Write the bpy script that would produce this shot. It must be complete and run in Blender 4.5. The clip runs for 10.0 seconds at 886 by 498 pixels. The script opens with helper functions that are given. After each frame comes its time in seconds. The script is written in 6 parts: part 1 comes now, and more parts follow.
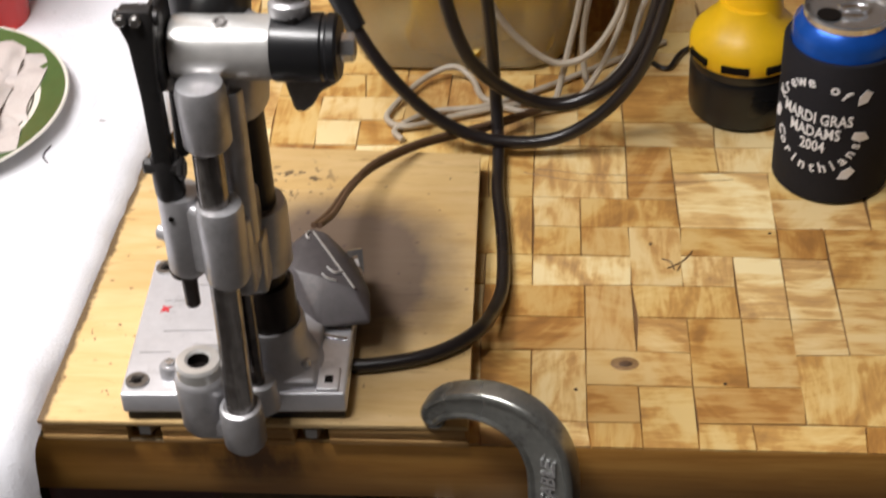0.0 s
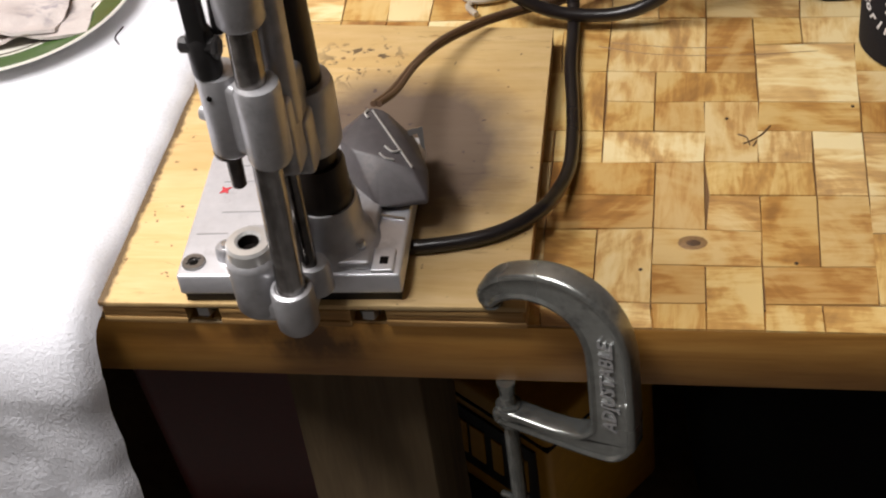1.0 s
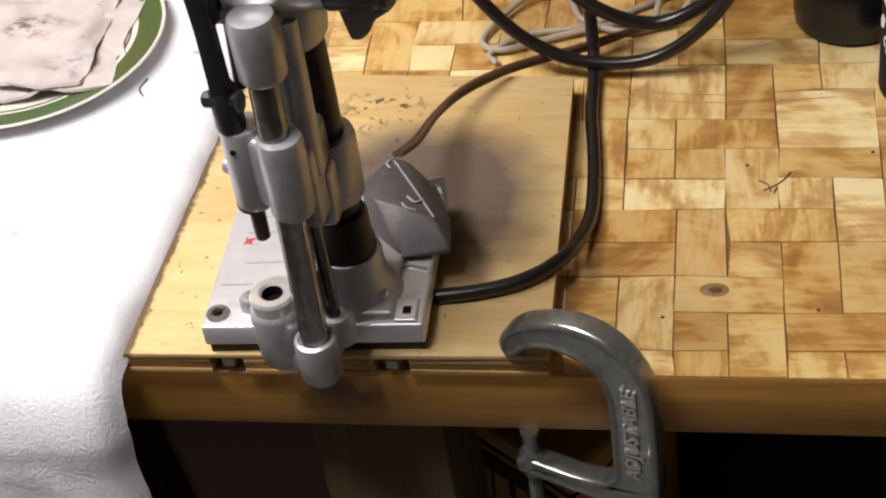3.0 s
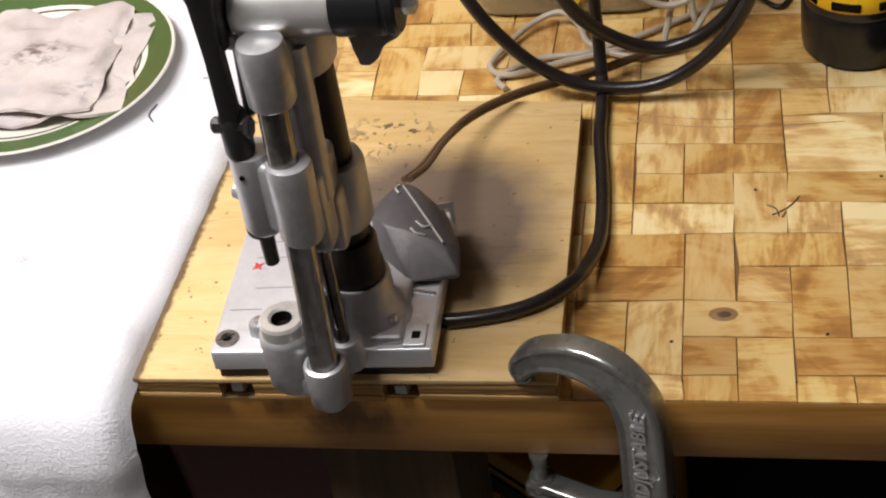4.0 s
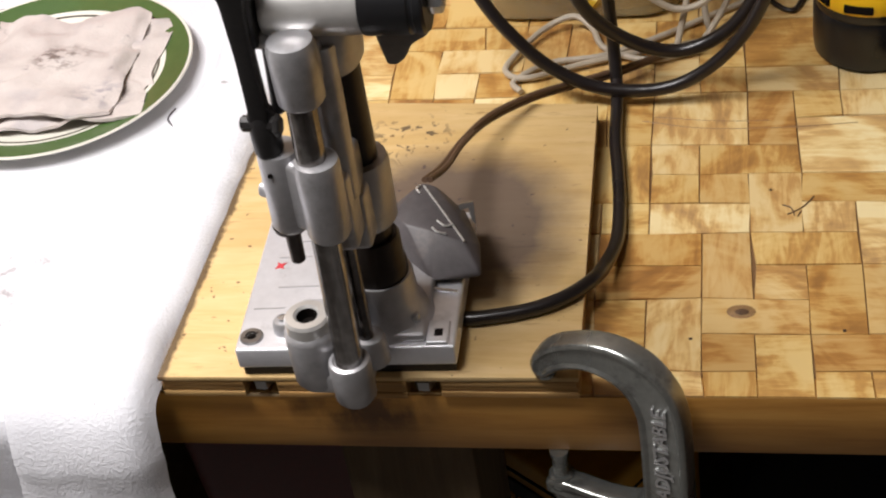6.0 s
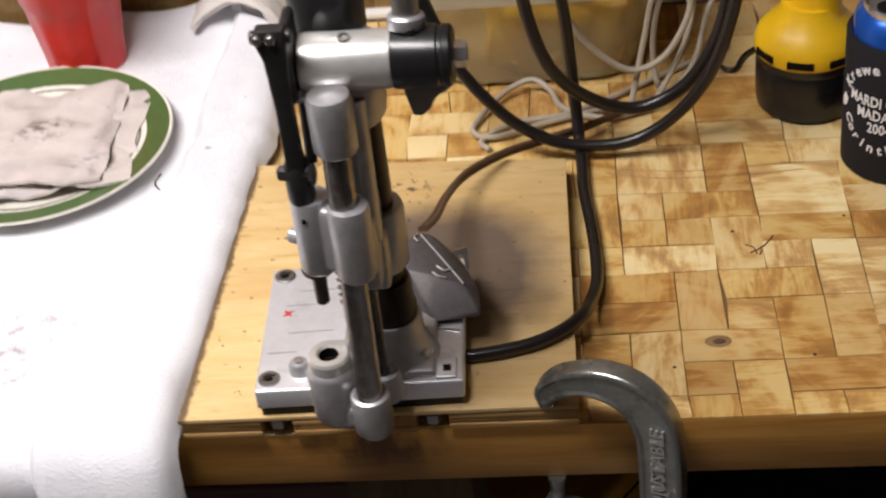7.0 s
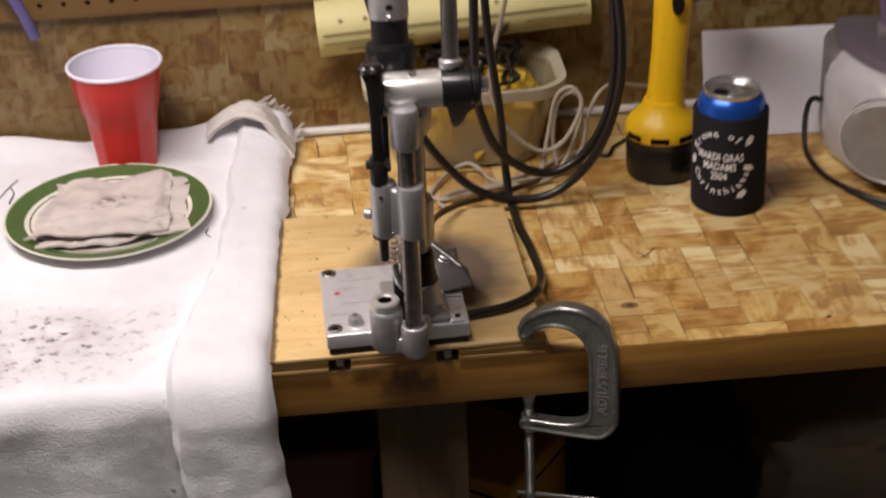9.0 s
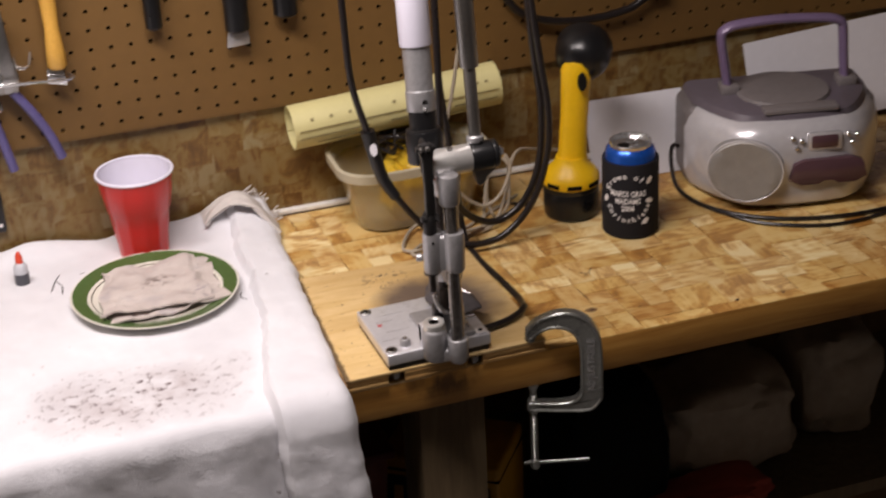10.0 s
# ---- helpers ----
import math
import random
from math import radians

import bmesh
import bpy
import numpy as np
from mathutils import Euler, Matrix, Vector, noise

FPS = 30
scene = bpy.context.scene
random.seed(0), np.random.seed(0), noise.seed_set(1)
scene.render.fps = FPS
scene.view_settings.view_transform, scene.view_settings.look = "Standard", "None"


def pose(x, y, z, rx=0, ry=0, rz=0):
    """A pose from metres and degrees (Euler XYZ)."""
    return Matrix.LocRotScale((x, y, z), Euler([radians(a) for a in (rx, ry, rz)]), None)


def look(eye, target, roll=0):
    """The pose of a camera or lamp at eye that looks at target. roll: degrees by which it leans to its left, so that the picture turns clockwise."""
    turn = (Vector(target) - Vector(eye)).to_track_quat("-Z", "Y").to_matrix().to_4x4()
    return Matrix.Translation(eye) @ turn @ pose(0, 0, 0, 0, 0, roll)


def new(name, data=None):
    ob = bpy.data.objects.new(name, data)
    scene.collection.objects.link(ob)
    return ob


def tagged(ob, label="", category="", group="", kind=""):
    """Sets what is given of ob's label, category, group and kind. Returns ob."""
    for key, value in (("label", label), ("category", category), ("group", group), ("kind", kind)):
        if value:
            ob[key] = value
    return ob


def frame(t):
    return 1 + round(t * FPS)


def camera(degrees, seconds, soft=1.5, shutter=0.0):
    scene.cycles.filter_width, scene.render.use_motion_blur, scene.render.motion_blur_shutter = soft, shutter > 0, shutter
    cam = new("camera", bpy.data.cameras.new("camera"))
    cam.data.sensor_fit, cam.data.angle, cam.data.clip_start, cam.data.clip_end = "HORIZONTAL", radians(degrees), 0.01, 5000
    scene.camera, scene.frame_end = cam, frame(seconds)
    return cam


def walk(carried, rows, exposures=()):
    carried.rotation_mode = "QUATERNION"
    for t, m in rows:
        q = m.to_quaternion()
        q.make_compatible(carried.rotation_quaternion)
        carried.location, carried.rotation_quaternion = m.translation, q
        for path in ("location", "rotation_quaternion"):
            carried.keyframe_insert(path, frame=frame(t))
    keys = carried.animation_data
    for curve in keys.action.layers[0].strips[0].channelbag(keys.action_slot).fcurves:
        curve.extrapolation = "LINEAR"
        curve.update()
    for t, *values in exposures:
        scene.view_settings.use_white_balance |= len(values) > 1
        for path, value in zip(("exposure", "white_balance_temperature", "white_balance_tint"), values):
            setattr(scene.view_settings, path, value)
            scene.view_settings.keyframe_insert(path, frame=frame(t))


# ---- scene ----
cam = camera(29.5, 10.0, 2.1, 0.5)
PATH = [
    (0, (0.307, -0.651, 0.673), (0.133, 0.89, -0.59), -3.3),
    (0.2, (0.32, -0.645, 0.662), (0.101, 0.879, -0.615), -3.7),
    (0.5, (0.348, -0.641, 0.659), (0.013, 0.839, -0.644), -7.1),
    (1, (0.356, -0.63, 0.655), (0.005, 0.797, -0.701), -8.6),
    (1.5, (0.36, -0.627, 0.66), (0.011, 0.812, -0.684), -8.9),
    (2, (0.359, -0.629, 0.658), (-0.011, 0.815, -0.675), -9.4),
    (2.5, (0.358, -0.63, 0.66), (-0.02, 0.816, -0.669), -9.6),
    (4, (0.358, -0.631, 0.663), (-0.032, 0.843, -0.632), -9.8),
    (4.5, (0.36, -0.632, 0.662), (-0.038, 0.837, -0.635), -10.1),
    (5, (0.355, -0.632, 0.663), (-0.038, 0.836, -0.636), -9.9),
    (6.5, (0.326, -0.658, 0.672), (-0.037, 0.843, -0.599), -9.7),
    (6.8, (0.299, -0.679, 0.691), (0.026, 0.849, -0.57), -7.7),
    (7, (0.273, -0.726, 0.7), (0.058, 0.843, -0.522), -7.3),
    (7.5, (0.199, -0.818, 0.739), (0.082, 0.82, -0.403), -6.4),
    (8, (0.178, -0.921, 0.752), (0.135, 0.748, -0.348), -4.8),
    (8.5, (0.147, -1.117, 0.751), (0.175, 0.592, -0.286), -4.0),
    (8.8, (0.115, -1.206, 0.782), (0.184, 0.539, -0.194), -3.5),
    (9, (0.079, -1.239, 0.796), (0.187, 0.509, -0.17), -2.8),
    (9.2, (0.011, -1.389, 0.879), (0.2, 0.373, -0.049), -1.3),
    (9.5, (-0.146, -1.607, 0.999), (0.178, 0.136, 0.074), -3.0),
    (9.8, (-0.294, -1.594, 0.98), (0.151, 0.131, 0.07), -3.6),
    (10, (-0.356, -1.591, 0.982), (0.162, 0.123, 0.091), -3.2),
]
EXPOSURE = [(0, 0.05, 6550, 11), (6.3, 0.03, 6550, 11), (7.5, -0.25, 6700, 15), (9.0, -0.40, 6950, 18), (10.0, -0.43, 7000, 19)]
walk(cam, [(t, look(eye, target, roll)) for t, eye, target, roll in PATH], EXPOSURE)

# ---- world and light ----
world = bpy.data.worlds.new("room_world")
scene.world = world
world.use_nodes = True
world.node_tree.nodes["Background"].inputs[0].default_value = (0.9, 0.95, 1.0, 1)
world.node_tree.nodes["Background"].inputs[1].default_value = 0.01


def area_lamp(name, eye, target, sx, sy, watts, colour):
    data = bpy.data.lights.new(name, "AREA")
    data.shape, data.size, data.size_y, data.energy, data.color = "RECTANGLE", sx, sy, watts, colour
    ob = new(name, data)
    ob.matrix_world = look(eye, target)
    return ob


area_lamp("shop_light", (-0.34, -0.14, 1.2), (-0.28, -0.04, 0.0), 1.0, 0.2, 31, (1.0, 0.98, 0.97))

# ---- materials ----


class Nodes:
    """Short-hand for building a node material."""

    def __init__(self, name):
        self.mat = bpy.data.materials.new(name)
        self.mat.use_nodes = True
        self.tree = self.mat.node_tree
        self.bsdf = self.tree.nodes["Principled BSDF"]
        self.coord = self.tree.nodes.new("ShaderNodeTexCoord").outputs["Object"]

    def add(self, kind, **inputs):
        node = self.tree.nodes.new(kind)
        for key, value in inputs.items():
            self.put(node.inputs[key.replace("_", " ")], value)
        return node

    def put(self, socket, value):
        if isinstance(value, bpy.types.NodeSocket):
            self.tree.links.new(value, socket)
        else:
            socket.default_value = value

    def noise(self, scale, detail=4.0, rough=0.55, stretch=(1, 1, 1), shift=None, distortion=0.0):
        vec = self.add("ShaderNodeMapping", Vector=self.coord, Scale=stretch)
        if shift is not None:
            off = self.add("ShaderNodeVectorMath", )
            off.operation = "ADD"
            self.put(off.inputs[0], vec.outputs[0])
            comb = self.add("ShaderNodeCombineXYZ", X=shift, Y=shift, Z=shift)
            self.put(off.inputs[1], comb.outputs[0])
            vec = off
        n = self.add("ShaderNodeTexNoise", Vector=vec.outputs[0], Scale=scale, Detail=detail, Roughness=rough, Distortion=distortion)
        return n.outputs["Fac"]

    def ramp(self, fac, stops):
        r = self.add("ShaderNodeValToRGB", Fac=fac)
        e = r.color_ramp.elements
        while len(e) < len(stops):
            e.new(0.5)
        for el, (pos, col) in zip(e, stops):
            el.position = pos
            el.color = (*col, 1) if len(col) == 3 else col
        return r.outputs["Color"]

    def mix(self, fac, a, b, mode="MIX"):
        m = self.add("ShaderNodeMix")
        m.data_type, m.blend_type = "RGBA", mode
        self.put(m.inputs[0], fac)
        self.put(m.inputs[6], a if isinstance(a, bpy.types.NodeSocket) else (*a, 1))
        self.put(m.inputs[7], b if isinstance(b, bpy.types.NodeSocket) else (*b, 1))
        return m.outputs[2]

    def math(self, op, a, b=0.0, c=0.0):
        m = self.add("ShaderNodeMath")
        m.operation = op
        for i, v in enumerate((a, b, c)):
            self.put(m.inputs[i], v)
        return m.outputs[0]

    def bump(self, height, strength=0.3, distance=0.001):
        b = self.add("ShaderNodeBump", Height=height, Strength=strength, Distance=distance)
        self.put(self.bsdf.inputs["Normal"], b.outputs[0])

    def done(self, colour, rough=0.5, metal=0.0, spec=0.5):
        self.put(self.bsdf.inputs["Base Color"], colour if isinstance(colour, bpy.types.NodeSocket) else (*colour, 1))
        self.put(self.bsdf.inputs["Roughness"], rough)
        self.put(self.bsdf.inputs["Metallic"], metal)
        self.put(self.bsdf.inputs["Specular IOR Level"], spec)
        return self.mat


def smooth_mat(name, colour, rough=0.4, metal=0.0, vary=0.2, grain=60, bump=0.1, spec=0.5, dirt=None, dirt_amount=0.5):
    """Paint, plastic or metal with mottling at two scales."""
    n = Nodes(name)
    big, small = n.noise(grain * 0.25, 3), n.noise(grain * 4, 4)
    dark = tuple(c * (1 - vary) for c in colour)
    light = tuple(min(1, c * (1 + vary * 0.6)) for c in colour)
    col = n.ramp(n.math("ADD", n.math("MULTIPLY", big, 0.6), n.math("MULTIPLY", small, 0.4)), [(0.3, dark), (0.7, light)])
    if dirt:
        spots = n.ramp(n.noise(grain * 0.8, 6, 0.7), [(0.55, (0, 0, 0)), (0.72, (dirt_amount,) * 3)])
        col = n.mix(spots, col, dirt)
    n.bump(small, bump, 0.0006)
    r = n.math("ADD", rough - 0.08, n.math("MULTIPLY", big, 0.16))
    return n.done(col, r, metal, spec)


def streaked_steel(name):
    """Ground steel rod with dark and bright reflections painted as streaks along its length."""
    n = Nodes(name)
    streak = n.noise(60, 4, 0.6, (1, 1, 0.06))
    fleck = n.noise(160, 4, 0.6)
    v = n.math("ADD", n.math("MULTIPLY", streak, 0.8), n.math("MULTIPLY", fleck, 0.2))
    col = n.ramp(v, [(0.38, (0.07, 0.06, 0.055)), (0.5, (0.20, 0.185, 0.175)), (0.62, (0.52, 0.50, 0.49))])
    n.bump(fleck, 0.06, 0.0004)
    return n.done(col, n.math("ADD", 0.12, n.math("MULTIPLY", fleck, 0.2)), 0.9, 0.5)


def wood_mat(name, pale, mid, dark, along=(1, 12, 12), scale=8, rough=0.55, per_object=True, gloss=0.4, oil=None):
    n = Nodes(name)
    info = n.add("ShaderNodeObjectInfo").outputs["Random"]
    shift = n.math("MULTIPLY", info, 37.0) if per_object else None
    grain = n.noise(scale, 6, 0.6, along, shift, 0.6)
    fine = n.noise(scale * 6, 4, 0.6, along, shift)
    blot = n.noise(scale * 1.2, 3, 0.5, (1, 1, 1), shift)
    v = n.math("ADD", n.math("MULTIPLY", grain, 0.6), n.math("ADD", n.math("MULTIPLY", fine, 0.15), n.math("MULTIPLY", blot, 0.25)))
    col = n.ramp(v, [(0.32, dark), (0.47, mid), (0.62, pale)])
    if oil:
        sep = n.add("ShaderNodeSeparateXYZ", Vector=n.coord)
        dx = n.math("DIVIDE", n.math("SUBTRACT", sep.outputs[0], oil[0]), oil[2])
        dz = n.math("DIVIDE", n.math("SUBTRACT", sep.outputs[2], oil[1]), oil[3])
        dd = n.math("ADD", n.math("MULTIPLY", dx, dx), n.math("MULTIPLY", dz, dz))
        near = n.math("MAXIMUM", n.math("SUBTRACT", 1.0, dd), 0.0)
        runs = n.ramp(n.noise(45, 5, 0.65, (1, 1, 0.55)), [(0.42, (0, 0, 0)), (0.62, (1, 1, 1))])
        col = n.mix(n.math("MULTIPLY", n.math("MULTIPLY", near, runs), 0.85), col, (0.05, 0.022, 0.012))
    n.bump(fine, 0.15, 0.0005)
    return n.done(col, rough, 0, gloss)


def chip_mat(name, island=False, tone=1.0, even=0.0, fine=1.0):
    """Pressed board of broad wood chips, each chip with its own stain and grain, under old varnish."""
    n = Nodes(name)
    if island:
        rnd = n.add("ShaderNodeNewGeometry").outputs["Random Per Island"]
    else:
        rnd = n.add("ShaderNodeObjectInfo").outputs["Random"]
    shift = n.math("MULTIPLY", rnd, 53.0)
    blot = n.noise(16 * fine, 4, 0.55, (1, 1.0, 1), shift, 1.4)
    grain = n.noise(26, 6, 0.65, (1, 6, 1), shift, 0.5)
    cross = n.noise(26, 6, 0.65, (6, 1, 1), shift, 0.5)
    pick = n.math("GREATER_THAN", n.math("FRACT", n.math("MULTIPLY", rnd, 7.31)), 0.5)
    g = n.mix(pick, grain, cross)
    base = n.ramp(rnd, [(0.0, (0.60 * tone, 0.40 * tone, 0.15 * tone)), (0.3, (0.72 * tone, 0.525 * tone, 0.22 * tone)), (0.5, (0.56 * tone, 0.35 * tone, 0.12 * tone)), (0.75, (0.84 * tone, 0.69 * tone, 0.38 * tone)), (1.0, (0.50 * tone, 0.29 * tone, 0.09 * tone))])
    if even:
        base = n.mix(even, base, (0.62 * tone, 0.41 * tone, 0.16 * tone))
    stain = n.ramp(n.math("ADD", n.math("MULTIPLY", blot, 0.62), n.math("MULTIPLY", g, 0.38)), [(0.37, (0.34, 0.16, 0.05)), (0.45, (0.64, 0.41, 0.19)), (0.50, (0.88, 0.76, 0.58)), (0.57, (1, 1, 1))])
    col = n.mix(0.75, base, stain, "MULTIPLY")
    wide = n.noise(5, 3)
    col = n.mix(n.ramp(wide, [(0.45, (0, 0, 0)), (0.7, (0.35, 0.35, 0.35))]), col, (0.30 * tone, 0.16 * tone, 0.05 * tone))
    n.bump(g, 0.2, 0.0006)
    return n.done(col, n.math("ADD", 0.3, n.math("MULTIPLY", blot, 0.25)), 0, 0.4)


M = {}
M["chip"] = chip_mat("varnished_wood_chip")
M["chip_rest"] = chip_mat("varnished_wood_chip_rest", True)
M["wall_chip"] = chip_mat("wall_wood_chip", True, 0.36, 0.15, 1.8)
M["joint"] = smooth_mat("dark_joint", (0.17, 0.09, 0.035), 0.7)
M["wall_base"] = smooth_mat("wall_board", (0.17, 0.09, 0.03), 0.6, 0, 0.4, 30, 0.3)
M["fascia"] = wood_mat("varnished_pine", (0.46, 0.235, 0.055), (0.38, 0.18, 0.038), (0.27, 0.115, 0.022), (1, 14, 14), 7, 0.45, oil=(0.115, -0.012, 0.055, 0.026))
M["ply_edge"] = wood_mat("ply_edge", (0.58, 0.37, 0.15), (0.42, 0.23, 0.075), (0.16, 0.075, 0.025), (1, 3, 60), 9, 0.7)
M["post"] = wood_mat("old_post_wood", (0.15, 0.105, 0.055), (0.115, 0.078, 0.04), (0.075, 0.05, 0.027), (12, 12, 1), 7, 0.7)
M["alu"] = smooth_mat("cast_aluminium", (0.47, 0.465, 0.48), 0.38, 0.62, 0.2, 50, 0.25, dirt=(0.16, 0.15, 0.14), dirt_amount=0.4)
M["alu_plate"] = smooth_mat("machined_aluminium_plate", (0.72, 0.72, 0.755), 0.34, 0.55, 0.15, 40, 0.15, dirt=(0.3, 0.29, 0.29), dirt_amount=0.5)
M["alu_bright"] = smooth_mat("bright_cast_aluminium", (0.76, 0.75, 0.73), 0.30, 0.7, 0.12, 50, 0.2)
M["chrome"] = smooth_mat("polished_steel", (0.66, 0.66, 0.67), 0.17, 0.88, 0.15, 30, 0.04)
M["rod_steel"] = streaked_steel("streaked_guide_steel")
M["punch_steel"] = smooth_mat("oiled_punch_steel", (0.10, 0.085, 0.08), 0.3, 0.8, 0.35, 60, 0.15)
M["dusty_cast"] = smooth_mat("dusty_cast_metal", (0.27, 0.25, 0.23), 0.6, 0.3, 0.3, 60, 0.3)
M["steel"] = smooth_mat("plain_steel", (0.38, 0.37, 0.36), 0.35, 1.0, 0.25, 60, 0.2)
M["black_metal"] = smooth_mat("blackened_steel", (0.028, 0.026, 0.026), 0.42, 0.4, 0.3, 60, 0.2)
M["black_plastic"] = smooth_mat("black_plastic", (0.009, 0.009, 0.010), 0.3, 0, 0.3, 50, 0.06)
M["black_column"] = smooth_mat("oiled_black_column", (0.03, 0.022, 0.018), 0.38, 0.5, 0.35, 40, 0.2)
M["cable"] = smooth_mat("black_rubber_cable", (0.013, 0.010, 0.010), 0.3, 0, 0.25, 60, 0.08)
M["grey_cable"] = smooth_mat("grey_cable", (0.42, 0.36, 0.28), 0.5, 0, 0.2, 60, 0.1)
M["brown_cable"] = smooth_mat("brown_twin_cable", (0.10, 0.055, 0.03), 0.5, 0, 0.25, 60, 0.1)
M["clamp"] = smooth_mat("worn_cast_clamp", (0.36, 0.37, 0.35), 0.27, 0.85, 0.4, 45, 0.4, dirt=(0.07, 0.065, 0.06), dirt_amount=0.7)
M["red_cup"] = smooth_mat("red_cup_plastic", (0.62, 0.022, 0.018), 0.32, 0, 0.1, 20, 0.05)
M["white_plastic"] = smooth_mat("white_plastic", (0.73, 0.71, 0.82), 0.35, 0, 0.05, 20, 0.05)
M["yellow"] = smooth_mat("yellow_plastic", (0.90, 0.54, 0.012), 0.4, 0, 0.1, 30, 0.08)
M["koozie"] = smooth_mat("black_foam", (0.012, 0.011, 0.014), 0.8, 0, 0.3, 120, 0.4, 0.25)
M["print"] = smooth_mat("white_print", (0.78, 0.77, 0.78), 0.6, 0, 0.1, 80, 0.05)
M["can_blue"] = smooth_mat("blue_can_paint", (0.012, 0.10, 0.5), 0.25, 0.5, 0.2, 40, 0.05)
M["silver_plastic"] = smooth_mat("silver_grey_plastic", (0.64, 0.625, 0.65), 0.25, 0.35, 0.12, 25, 0.08)
M["purple"] = smooth_mat("purple_plastic", (0.125, 0.105, 0.125), 0.35, 0.1, 0.12, 25, 0.08)
M["grey_top"] = smooth_mat("dusty_grey_plastic", (0.17, 0.15, 0.15), 0.5, 0, 0.2, 30, 0.1)
M["window_dark"] = smooth_mat("smoked_window", (0.09, 0.045, 0.055), 0.15, 0, 0.1, 25, 0.02)
M["peg"] = smooth_mat("pegboard_hardboard", (0.15, 0.077, 0.020), 0.55, 0, 0.14, 14, 0.1)
# near-black colour that paints the shade inside holes, slots and seams
M["hole_shade"] = smooth_mat("painted_cavity_shade", (0.008, 0.006, 0.005), 0.9, spec=0.1)
M["green"] = smooth_mat("green_glaze", (0.07, 0.125, 0.04), 0.22, 0, 0.15, 30, 0.03)
M["glaze"] = smooth_mat("white_glaze", (0.72, 0.70, 0.62), 0.2, 0, 0.06, 30, 0.03)
M["paper"] = smooth_mat("white_paper", (0.76, 0.75, 0.80), 0.7, 0, 0.06, 20, 0.05)
M["yellow_paper"] = smooth_mat("printed_yellow_card", (0.62, 0.56, 0.27), 0.6, 0, 0.08, 20, 0.05)
M["ink"] = smooth_mat("dark_ink", (0.06, 0.05, 0.03), 0.7)
M["pale_ink"] = smooth_mat("faded_print", (0.27, 0.22, 0.10), 0.7)
M["tub"] = smooth_mat("cloudy_tub_plastic", (0.5, 0.45, 0.33), 0.4, 0, 0.1, 30, 0.05)
M["concrete"] = smooth_mat("concrete_floor", (0.2, 0.19, 0.18), 0.8, 0, 0.25, 6, 0.3)
M["plaster"] = smooth_mat("room_wall_paint", (0.45, 0.41, 0.37), 0.8, 0, 0.1, 6, 0.1)
M["trim"] = smooth_mat("white_trim_paint", (0.80, 0.78, 0.74), 0.35, 0, 0.2, 30, 0.1)


def towel_mat(name):
    n = Nodes(name)
    loops = n.noise(1500, 3, 0.6)
    tuft = n.noise(430, 3, 0.6)
    spread = n.noise(9, 4, 0.6)
    col = n.ramp(spread, [(0.3, (0.67, 0.67, 0.71)), (0.7, (0.79, 0.79, 0.83))])
    # oily smudges in one region near the front of the towel
    sep = n.add("ShaderNodeSeparateXYZ", Vector=n.coord)
    dx = n.math("DIVIDE", n.math("SUBTRACT", sep.outputs[0], -0.215), 0.135)
    dy = n.math("DIVIDE", n.math("SUBTRACT", sep.outputs[1], 0.062), 0.082)
    d = n.math("ADD", n.math("MULTIPLY", dx, dx), n.math("MULTIPLY", dy, dy))
    ragged = n.math("MULTIPLY", n.math("SUBTRACT", n.noise(13, 4, 0.6), 0.5), 2.4)
    region = n.math("MINIMUM", n.math("MAXIMUM", n.math("SUBTRACT", 1.15, n.math("ADD", d, ragged)), 0.0), 1.0)
    spots = n.ramp(n.noise(105, 5, 0.72), [(0.56, (0, 0, 0)), (0.63, (1, 1, 1))])
    haze = n.ramp(n.noise(26, 4, 0.6), [(0.35, (0.15, 0.15, 0.15)), (0.7, (0.85, 0.85, 0.85))])
    col = n.mix(n.math("MULTIPLY", region, haze), col, (0.36, 0.29, 0.29))
    col = n.mix(n.math("MULTIPLY", region, spots), col, (0.13, 0.09, 0.10))
    flecks = n.ramp(n.noise(60, 3, 0.6), [(0.715, (0, 0, 0)), (0.74, (0.7, 0.7, 0.7))])
    col = n.mix(flecks, col, (0.2, 0.17, 0.17))
    n.bump(n.math("ADD", n.math("MULTIPLY", loops, 0.5), tuft), 0.5, 0.0018)
    m = n.done(col, 0.95, 0, 0.1)
    n.put(n.bsdf.inputs["Sheen Weight"], 0.25)
    return m


M["towel"] = towel_mat("white_terry")


